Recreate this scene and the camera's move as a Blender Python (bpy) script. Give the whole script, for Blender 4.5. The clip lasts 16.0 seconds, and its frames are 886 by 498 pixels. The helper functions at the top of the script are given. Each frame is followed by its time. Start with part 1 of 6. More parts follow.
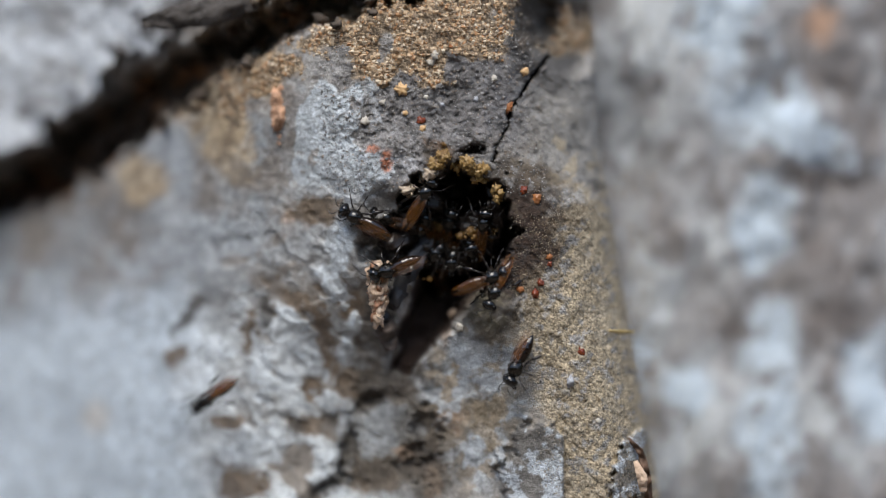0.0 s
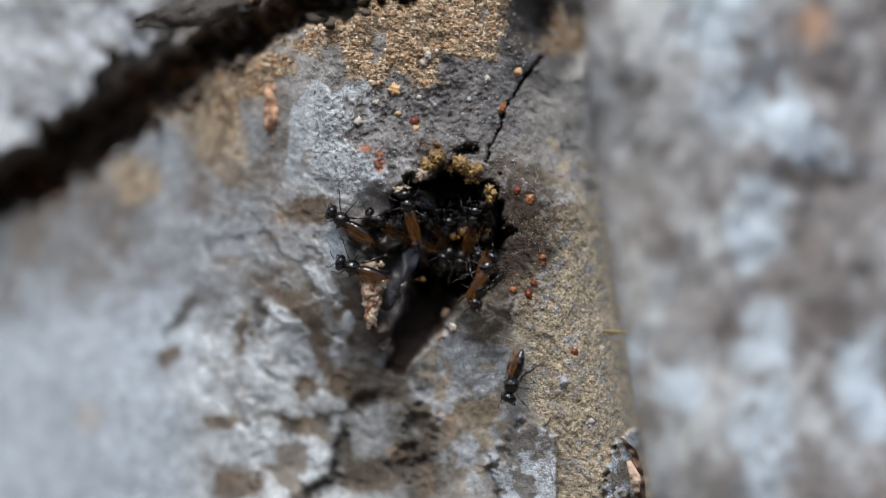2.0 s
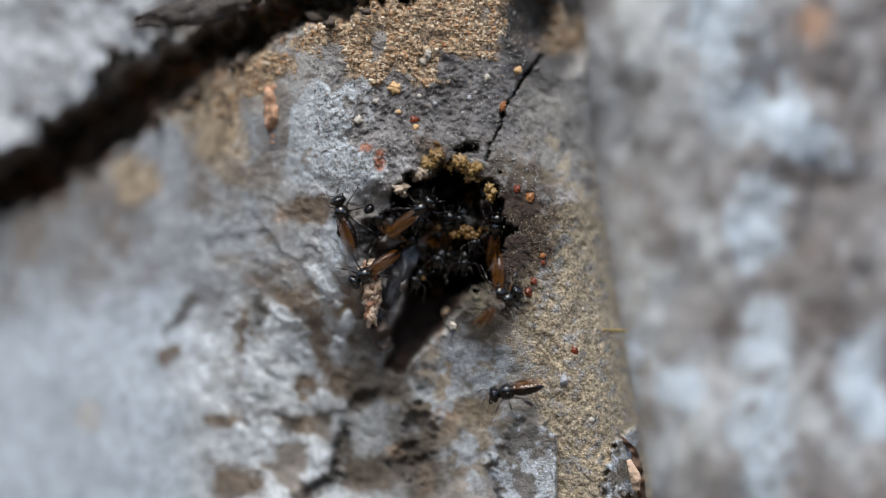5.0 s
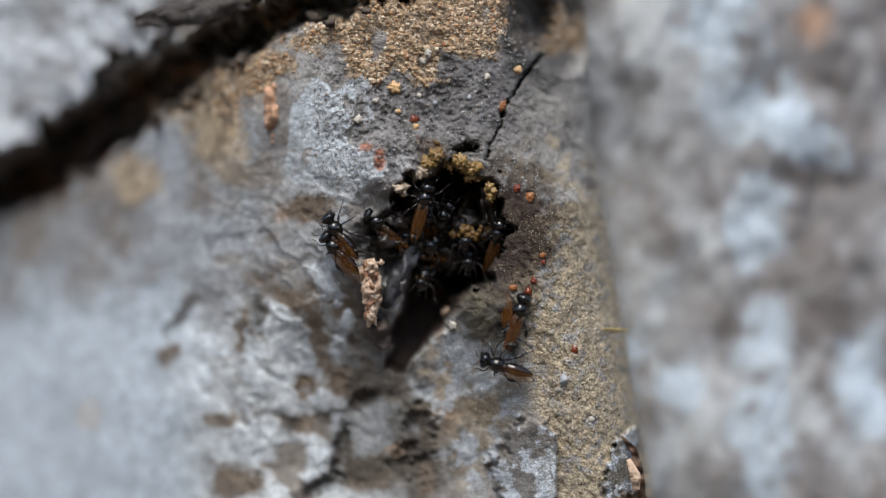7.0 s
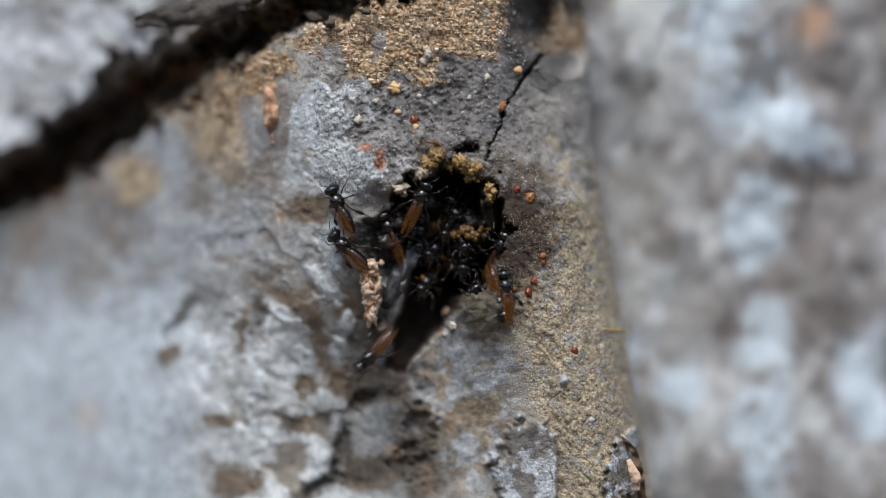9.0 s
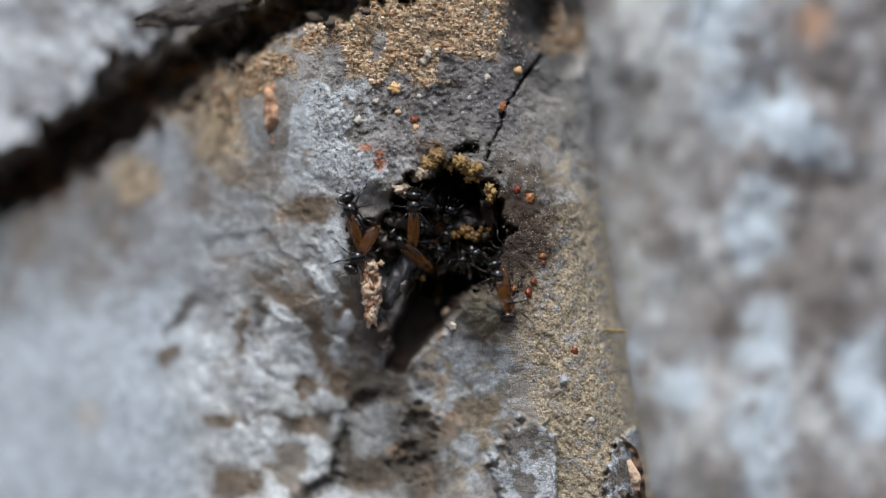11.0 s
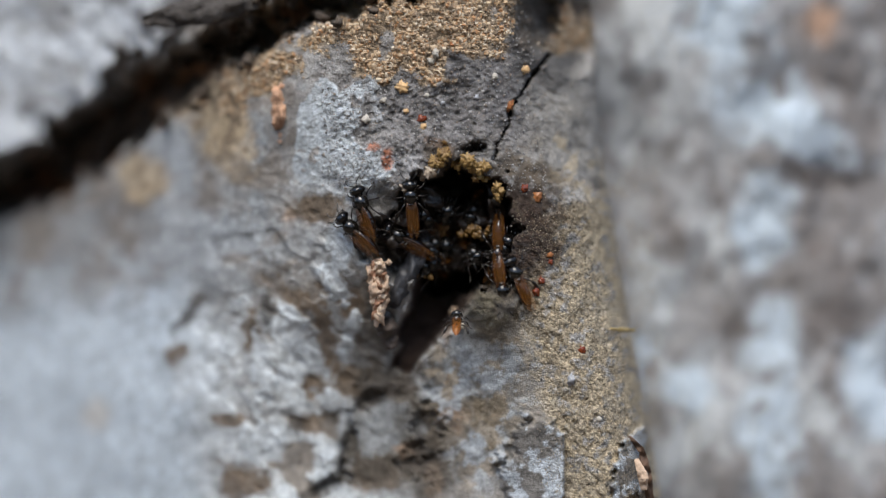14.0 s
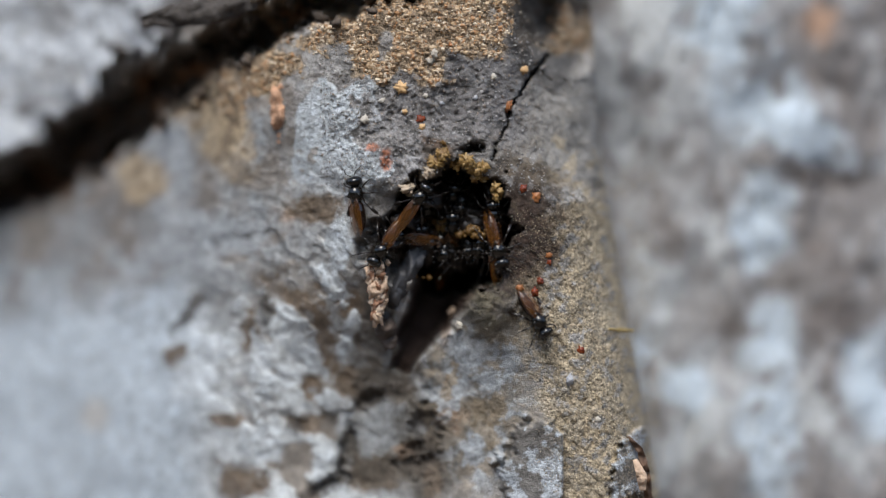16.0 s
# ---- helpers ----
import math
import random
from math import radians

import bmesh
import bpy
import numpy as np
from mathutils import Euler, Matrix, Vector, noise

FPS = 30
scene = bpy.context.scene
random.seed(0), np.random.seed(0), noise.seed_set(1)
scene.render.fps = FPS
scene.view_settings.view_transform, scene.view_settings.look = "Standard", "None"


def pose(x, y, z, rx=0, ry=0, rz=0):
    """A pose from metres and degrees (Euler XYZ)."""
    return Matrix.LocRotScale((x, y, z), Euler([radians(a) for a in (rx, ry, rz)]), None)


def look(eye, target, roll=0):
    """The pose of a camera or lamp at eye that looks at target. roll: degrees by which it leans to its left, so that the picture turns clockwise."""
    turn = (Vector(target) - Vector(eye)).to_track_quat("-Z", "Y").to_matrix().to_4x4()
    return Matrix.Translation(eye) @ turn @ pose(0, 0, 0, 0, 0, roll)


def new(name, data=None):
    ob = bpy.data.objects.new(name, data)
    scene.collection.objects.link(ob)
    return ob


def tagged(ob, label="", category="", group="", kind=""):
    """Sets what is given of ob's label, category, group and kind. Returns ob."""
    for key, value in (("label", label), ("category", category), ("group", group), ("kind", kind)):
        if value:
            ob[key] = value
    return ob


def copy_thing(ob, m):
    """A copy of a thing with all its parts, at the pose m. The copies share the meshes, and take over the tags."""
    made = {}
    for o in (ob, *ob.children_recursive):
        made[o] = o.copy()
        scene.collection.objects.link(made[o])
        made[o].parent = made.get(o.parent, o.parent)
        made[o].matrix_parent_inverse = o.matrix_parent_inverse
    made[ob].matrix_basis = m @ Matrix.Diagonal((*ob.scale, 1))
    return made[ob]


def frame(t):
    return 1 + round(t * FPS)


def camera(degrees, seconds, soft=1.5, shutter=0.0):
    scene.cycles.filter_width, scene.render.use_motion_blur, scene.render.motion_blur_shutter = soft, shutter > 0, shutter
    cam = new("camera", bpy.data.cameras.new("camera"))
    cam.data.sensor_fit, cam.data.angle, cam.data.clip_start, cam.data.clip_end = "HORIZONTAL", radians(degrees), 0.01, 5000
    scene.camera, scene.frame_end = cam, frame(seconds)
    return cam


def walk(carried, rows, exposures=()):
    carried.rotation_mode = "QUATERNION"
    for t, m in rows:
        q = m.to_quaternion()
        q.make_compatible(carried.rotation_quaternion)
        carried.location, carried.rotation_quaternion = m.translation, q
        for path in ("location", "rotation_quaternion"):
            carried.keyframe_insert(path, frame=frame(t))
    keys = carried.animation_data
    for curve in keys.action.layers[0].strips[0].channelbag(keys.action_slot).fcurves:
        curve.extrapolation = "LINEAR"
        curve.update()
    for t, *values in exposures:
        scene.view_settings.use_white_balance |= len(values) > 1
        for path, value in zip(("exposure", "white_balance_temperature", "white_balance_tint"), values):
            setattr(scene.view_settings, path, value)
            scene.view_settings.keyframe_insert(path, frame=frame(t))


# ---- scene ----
MM = 0.001
DIST = 266.4  # camera to the sharp plane, mm

# ---- camera: a close-up lens on a stand that is nudged twice ----
cam = camera(12.0, 16.0, soft=1.2, shutter=0.2)
cam.data.dof.use_dof = True
cam.data.dof.focus_distance = (DIST + 0.6) * MM
cam.data.dof.aperture_fstop = 9.0


def aim(dx, dz):
    """The stand's pose when the view has slipped by dx, dz millimetres."""
    return look((0, -DIST * MM, 0), (dx * MM, 0, dz * MM))


walk(cam, [
    (0.0, aim(-0.43, 0.02)), (0.2, aim(-0.40, 0.03)), (0.5, aim(-0.05, 0.06)), (1.0, aim(0.05, 0.03)),
    (1.5, aim(0.0, 0.0)), (2.0, aim(0.0, 0.03)), (3.0, aim(0.0, -0.03)), (4.0, aim(0.0, -0.03)),
    (6.5, aim(0.0, -0.09)), (9.0, aim(0.0, -0.06)), (11.5, aim(0.0, -0.04)), (12.8, aim(0.0, -0.04)),
    (13.0, aim(-0.05, -0.04)), (13.5, aim(-0.54, -0.14)), (14.0, aim(-0.48, -0.10)), (14.5, aim(-0.43, -0.09)),
    (15.0, aim(-0.39, -0.05)), (16.0, aim(-0.40, -0.08))],
     exposures=[(0.0, 0.98, 6800, 8), (16.0, 0.98, 6800, 8)])

# ---- light: open shade under a bright sky ----
SUN_UP, SUN_TURN = radians(56), radians(188)
world = bpy.data.worlds.new("sky")
scene.world = world
world.use_nodes = True
sky = world.node_tree.nodes.new("ShaderNodeTexSky")
sky.sky_type, sky.sun_disc = "NISHITA", False
sky.sun_elevation, sky.sun_rotation = SUN_UP, SUN_TURN
world.node_tree.links.new(sky.outputs[0], world.node_tree.nodes["Background"].inputs[0])
world.node_tree.nodes["Background"].inputs[1].default_value = 0.125
lamp = bpy.data.lights.new("sun", "SUN")
lamp.energy, lamp.angle, lamp.color = 1.75, radians(34), (1.0, 0.97, 0.93)
sun = new("sun", lamp)
sun.matrix_world = look((-0.18, -1.2, 1.8), (0, 0, 0))


# ---- noise on arrays ----
def lattice(ix, iy, seed):
    h = (ix.astype(np.int64) * 374761393 + iy.astype(np.int64) * 668265263 + seed * 974634777) & 0xFFFFFFFF
    h = ((h ^ (h >> 13)) * 1274126177) & 0xFFFFFFFF
    return ((h ^ (h >> 16)) & 0xFFFF) / 65535.0


def value_noise(x, y, seed):
    ix, iy = np.floor(x), np.floor(y)
    fx, fy = x - ix, y - iy
    fx, fy = fx * fx * fx * (fx * (fx * 6 - 15) + 10), fy * fy * fy * (fy * (fy * 6 - 15) + 10)
    a, b = lattice(ix, iy, seed), lattice(ix + 1, iy, seed)
    c, d = lattice(ix, iy + 1, seed), lattice(ix + 1, iy + 1, seed)
    return (a + (b - a) * fx) * (1 - fy) + (c + (d - c) * fx) * fy


def fbm(x, y, size, octaves, seed):
    """Fractal noise from -1 to 1 with its largest lumps about `size` mm across."""
    x, y = np.asarray(x, float), np.asarray(y, float)
    total, weight, amp = 0.0, 0.0, 1.0
    for k in range(octaves):
        f = 2.03 ** k / size
        ca, sa = math.cos(0.7 * k + 0.4), math.sin(0.7 * k + 0.4)
        total = total + amp * value_noise((ca * x - sa * y) * f + 31.7 * k, (sa * x + ca * y) * f - 17.3 * k, seed + k)
        weight, amp = weight + amp, amp * 0.55
    return (total / weight * 2 - 1) * 1.6


def smooth(lo, hi, v):
    t = np.clip((v - lo) / (hi - lo), 0, 1)
    return t * t * (3 - 2 * t)


def blob(x, z, cx, cz, rx, rz, turn=0.0, soft=0.35, rag=0.35, seed=3):
    """A patch with a ragged edge: 1 inside, 0 outside."""
    ca, sa = math.cos(radians(turn)), math.sin(radians(turn))
    dx, dz = x - cx, z - cz
    u, v = (ca * dx + sa * dz) / rx, (ca * dz - sa * dx) / rz
    r = np.sqrt(u * u + v * v)
    near = r < 1 + soft + 1.6 * rag
    out = np.zeros(np.shape(r))
    out[near] = 1 - smooth(1 - soft, 1 + soft, r[near] + rag * fbm(x[near], z[near], min(rx, rz) * 0.8, 4, seed))
    return out


def to_line(x, z, pts):
    """The distance from a polyline, and how far along it, 0 to 1."""
    best, along = np.full(np.shape(x), 1e9), np.zeros(np.shape(x))
    for k, ((ax, az), (bx, bz)) in enumerate(zip(pts, pts[1:])):
        ex, ez = bx - ax, bz - az
        t = np.clip(((x - ax) * ex + (z - az) * ez) / (ex * ex + ez * ez), 0, 1)
        d = np.hypot(x - ax - t * ex, z - az - t * ez)
        along = np.where(d < best, (k + t) / (len(pts) - 1), along)
        best = np.minimum(best, d)
    return best, along


# ---- materials ----
def nodes_of(name):
    m = bpy.data.materials.new(name)
    m.use_nodes = True
    return m, m.node_tree.nodes, m.node_tree.links, m.node_tree.nodes["Principled BSDF"]


def bark_material(name, grain=0.25, relief=0.5, rough=0.85):
    """Bark: its patches come with the mesh, and with them how gritty it is; grain and fine relief come from noise."""
    m, n, l, b = nodes_of(name)

    def math_node(op, a, c):
        q = n.new("ShaderNodeMath")
        q.operation = op
        for k, v in enumerate((a, c)):
            if isinstance(v, (int, float)):
                q.inputs[k].default_value = v
            else:
                l.new(v, q.inputs[k])
        return q.outputs[0]

    att = n.new("ShaderNodeAttribute")
    att.attribute_name = "bark_colour"
    co = n.new("ShaderNodeTexCoord")
    fine, mid, tiny, cell = n.new("ShaderNodeTexNoise"), n.new("ShaderNodeTexNoise"), n.new("ShaderNodeTexNoise"), n.new("ShaderNodeTexVoronoi")
    for t, size, detail in ((tiny, 0.09, 2), (fine, 0.30, 4), (mid, 1.4, 5)):
        t.inputs["Scale"].default_value, t.inputs["Detail"].default_value = 1 / (size * MM), detail
        t.inputs["Roughness"].default_value = 0.65
    cell.inputs["Scale"].default_value = 1 / (0.13 * MM)
    warp = n.new("ShaderNodeVectorMath")
    warp.operation, warp.inputs[1].default_value = "MULTIPLY_ADD", (0.25 * MM,) * 3
    for t in (fine, mid, tiny):
        l.new(co.outputs["Object"], t.inputs["Vector"])
    l.new(fine.outputs["Color"], warp.inputs[0])
    l.new(co.outputs["Object"], warp.inputs[2])
    l.new(warp.outputs[0], cell.inputs["Vector"])
    total = math_node("ADD", math_node("ADD", fine.outputs["Fac"], mid.outputs["Fac"]), tiny.outputs["Fac"])
    shade = math_node("ADD", math_node("MULTIPLY", math_node("SUBTRACT", total, 1.5), 3.2 * grain), 1.0)
    lum = n.new("ShaderNodeSeparateColor")
    l.new(cell.outputs["Color"], lum.inputs[0])
    speck = math_node("MULTIPLY", math_node("SUBTRACT", lum.outputs[0], 0.45), math_node("MULTIPLY", att.outputs["Alpha"], 1.1))
    shade = math_node("MAXIMUM", math_node("ADD", shade, speck), 0.12)
    mul = n.new("ShaderNodeMixRGB")
    mul.blend_type, mul.inputs[0].default_value = "MULTIPLY", 1.0
    l.new(att.outputs["Color"], mul.inputs[1])
    l.new(shade, mul.inputs[2])
    l.new(mul.outputs[0], b.inputs["Base Color"])
    height = math_node("SUBTRACT", total, math_node("MULTIPLY", cell.outputs["Distance"], math_node("MULTIPLY", att.outputs["Alpha"], 1.0)))
    bump = n.new("ShaderNodeBump")
    bump.inputs["Strength"].default_value, bump.inputs["Distance"].default_value = relief, 0.14 * MM
    l.new(height, bump.inputs["Height"])
    l.new(bump.outputs[0], b.inputs["Normal"])
    b.inputs["Roughness"].default_value = rough
    return m


def plain_material(name, colour, rough=0.5, vary=0.3, size=0.4, relief=0.3, dist=0.05, coat=0.0, kinds=()):
    """One substance with a noise in its colour and a fine relief; sizes in mm."""
    m, n, l, b = nodes_of(name)
    co, tex = n.new("ShaderNodeTexCoord"), n.new("ShaderNodeTexNoise")
    tex.inputs["Scale"].default_value, tex.inputs["Detail"].default_value = 1 / (size * MM), 4
    l.new(co.outputs["Object"], tex.inputs["Vector"])
    mix = n.new("ShaderNodeMixRGB")
    mix.inputs[1].default_value = (*[c * (1 - vary) for c in colour], 1)
    mix.inputs[2].default_value = (*[min(1, c * (1 + vary)) for c in colour], 1)
    l.new(tex.outputs["Fac"], mix.inputs[0])
    out = mix.outputs[0]
    if kinds:
        geo, ramp, tint = n.new("ShaderNodeNewGeometry"), n.new("ShaderNodeValToRGB"), n.new("ShaderNodeMixRGB")
        ramp.color_ramp.interpolation = "CONSTANT"
        for k, c in enumerate(kinds):
            stop = ramp.color_ramp.elements[0] if k == 0 else ramp.color_ramp.elements.new(k / len(kinds))
            stop.color = (*c, 1)
        l.new(geo.outputs["Random Per Island"], ramp.inputs[0])
        tint.inputs[0].default_value = 0.75
        l.new(out, tint.inputs[1])
        l.new(ramp.outputs[0], tint.inputs[2])
        out = tint.outputs[0]
    l.new(out, b.inputs["Base Color"])
    bump = n.new("ShaderNodeBump")
    bump.inputs["Strength"].default_value, bump.inputs["Distance"].default_value = relief, dist * MM
    l.new(tex.outputs["Fac"], bump.inputs["Height"])
    l.new(bump.outputs[0], b.inputs["Normal"])
    b.inputs["Roughness"].default_value = rough
    b.inputs["Coat Weight"].default_value = coat
    b.inputs["Coat Roughness"].default_value = 0.15
    return m


BARK = bark_material("bark_lichen", 0.3, 0.8)
FAR_BARK = bark_material("bark_far", 0.2, 0.4)
BROWN_BARK = plain_material("inner_bark_brown", (0.07, 0.052, 0.043), 0.75, 0.7, 0.7, 0.6, 0.2)
SPLINTER = plain_material("bark_splinter", (0.56, 0.40, 0.285), 0.8, 0.5, 0.25, 0.8, 0.2)
DARK_RESIN = plain_material("dark_resin", (0.016, 0.010, 0.007), 0.35, 0.5, 0.6, 0.8, 0.2)
YELLOW_RESIN = plain_material("yellow_resin", (0.29, 0.18, 0.062), 0.4, 0.45, 0.35, 0.8, 0.1)
AMBER_RESIN = plain_material("amber_resin", (0.17, 0.092, 0.026), 0.35, 0.6, 0.35, 0.8, 0.1)
RED_RESIN = plain_material("red_resin", (0.17, 0.034, 0.011), 0.15, 0.4, 0.4, 0.2, 0.05, 0.6)
ORANGE_RESIN = plain_material("orange_resin", (0.30, 0.115, 0.038), 0.35, 0.4, 0.4, 0.4, 0.05, 0.2)
SAND = plain_material("sand_grain", (0.42, 0.31, 0.195), 0.6, 0.3, 0.2, 0.3, 0.03, 0, [(0.13, 0.09, 0.06), (0.44, 0.29, 0.16), (0.52, 0.38, 0.25), (0.40, 0.19, 0.075), (0.74, 0.64, 0.50), (0.24, 0.17, 0.11), (0.48, 0.36, 0.24), (0.12, 0.09, 0.065)])
OLIVE_SAND = plain_material("olive_dust_grain", (0.37, 0.30, 0.205), 0.75, 0.3, 0.2, 0.3, 0.03, 0, [(0.08, 0.066, 0.05), (0.30, 0.245, 0.17), (0.34, 0.285, 0.21), (0.22, 0.19, 0.15), (0.42, 0.37, 0.29), (0.12, 0.10, 0.075)])
STRAW = plain_material("straw", (0.42, 0.31, 0.13), 0.6, 0.2, 0.3, 0.2, 0.02)
CHITIN = plain_material("black_chitin", (0.004, 0.0035, 0.003), 0.07, 0.4, 0.2, 0.25, 0.012)
THORAX = plain_material("dull_black_thorax", (0.006, 0.005, 0.004), 0.13, 0.4, 0.12, 0.5, 0.02)
HAIR = plain_material("thorax_hair", (0.07, 0.055, 0.042), 0.6, 0.4, 0.2, 0.1, 0.01)
BELLY = plain_material("brown_black_abdomen", (0.010, 0.005, 0.003), 0.12, 0.5, 0.3, 0.15, 0.01)
LEG = plain_material("dark_leg", (0.010, 0.006, 0.004), 0.3, 0.4, 0.2, 0.2, 0.02)
EYE = plain_material("compound_eye", (0.004, 0.0035, 0.004), 0.14, 0.2, 0.05, 0.3, 0.005)
WING = plain_material("amber_wing", (0.25, 0.094, 0.016), 0.08, 0.6, 0.7, 0.15, 0.02)
WING.node_tree.nodes["Principled BSDF"].inputs["Alpha"].default_value = 0.13
VEIN = plain_material("wing_vein", (0.05, 0.018, 0.007), 0.35, 0.3, 0.3, 0.1, 0.01)
for dark in (CHITIN, THORAX, BELLY, LEG, EYE, WING):
    dark.node_tree.nodes["Principled BSDF"].inputs["Specular IOR Level"].default_value = 0.6
WING.node_tree.nodes["Principled BSDF"].inputs["Specular IOR Level"].default_value = 1.0
SOIL = plain_material("forest_soil", (0.11, 0.08, 0.055), 0.9, 0.5, 60, 0.5, 8)


# ---- mesh helpers; shapes are in mm ----
def part(name, bm, material, parent=None, label=""):
    """Links a bmesh, in millimetres, as one mesh object."""
    me = bpy.data.meshes.new(name)
    bm.transform(Matrix.Scale(MM, 4))
    for f in bm.faces:
        f.smooth = True
    bm.to_mesh(me)
    bm.free()
    me.materials.append(material)
    ob = new(name, me)
    ob.parent = parent
    return tagged(ob, label)


def raw_mesh(name, verts, faces, material, parent=None, label="", colour=None, flat=False):
    """Links arrays of vertices, in millimetres, and faces as one mesh object."""
    me = bpy.data.meshes.new(name)
    me.from_pydata((np.asarray(verts) * MM).tolist(), [], np.asarray(faces).tolist())
    if colour is not None:
        att = me.color_attributes.new("bark_colour", "FLOAT_COLOR", "POINT")
        rgba = np.ones((len(verts), 4), np.float32)
        rgba[:, :3] = np.clip(colour[:, :3], 0.003, 0.9)
        rgba[:, 3] = colour[:, 3] if colour.shape[1] > 3 else 0.0
        att.data.foreach_set("color", rgba.ravel())
    if not flat:
        me.polygons.foreach_set("use_smooth", np.ones(len(me.polygons), bool))
    me.materials.append(material)
    me.update()
    ob = new(name, me)
    ob.parent = parent
    return tagged(ob, label)


def grid_faces(rows, cols):
    i = np.arange(rows * cols).reshape(rows, cols)
    return np.stack([i[:-1, :-1], i[:-1, 1:], i[1:, 1:], i[1:, :-1]], -1).reshape(-1, 4)


def ellipsoid(bm, centre, radii, u=16, v=10, turn=(0, 0, 0)):
    m = Matrix.LocRotScale(centre, Euler([radians(a) for a in turn]), radii)
    bmesh.ops.create_uvsphere(bm, u_segments=u, v_segments=v, radius=1, matrix=m)
    return bm


def tube(bm, pts, radii, sides=8):
    """A capped tube through points."""
    pts = [Vector(p) for p in pts]
    rings = []
    for k, p in enumerate(pts):
        way = (pts[min(k + 1, len(pts) - 1)] - pts[max(k - 1, 0)]).normalized()
        a = way.orthogonal().normalized()
        if rings:
            a = (last - way * last.dot(way)).normalized()
        last, b = a, way.cross(a)
        rings.append([bm.verts.new(p + (a * math.cos(q) + b * math.sin(q)) * radii[k])
                      for q in [2 * math.pi * s / sides for s in range(sides)]])
    for r0, r1 in zip(rings, rings[1:]):
        for s in range(sides):
            bm.faces.new((r0[s], r0[(s + 1) % sides], r1[(s + 1) % sides], r1[s]))
    bm.faces.new(rings[0][::-1])
    bm.faces.new(rings[-1])
    return bm


# ---- the bark's form ----
CREST = [(24, -2.5), (16, -1.57), (8, -0.357), (3, 2.36), (-3, 5.36), (-9, 7.36), (-16, 8.43), (-30, 9.14)]
EDGE = [(24, 8.79), (16, 9.21), (5, 10), (-6, 11.9), (-16, 13.7), (-30, 14.6)]


def along_z(table, z):
    zs, xs = zip(*sorted(table))
    return np.interp(z, zs, xs)


CREVICE = [(-0.86, 17.89), (-4.79, 16.25), (-10.14, 15.04), (-13.71, 13.46), (-17.29, 11.29), (-20.86, 9.39), (-24.5, 6.6), (-28.3, 4.7), (-37.6, 1.3)]


def gap(x, z):
    """1 in the gap under the overhanging plate, 0 away from it."""
    g, a = to_line(x, z, CREVICE)
    wide = 0.85 + 1.4 * np.clip(a, 0, 1) - 0.9 * smooth(0.72, 0.95, a)
    return 1 - smooth(wide - 0.7, wide + 0.7, g + 0.5 * fbm(x, z, 2, 4, 31) + 0.5 * fbm(x, z, 0.8, 4, 30))


CRACK = [(2.64, 5.57), (3.43, 7.18), (3.89, 8.79), (4.68, 10.39), (5.39, 11.29), (6.21, 12.36)]


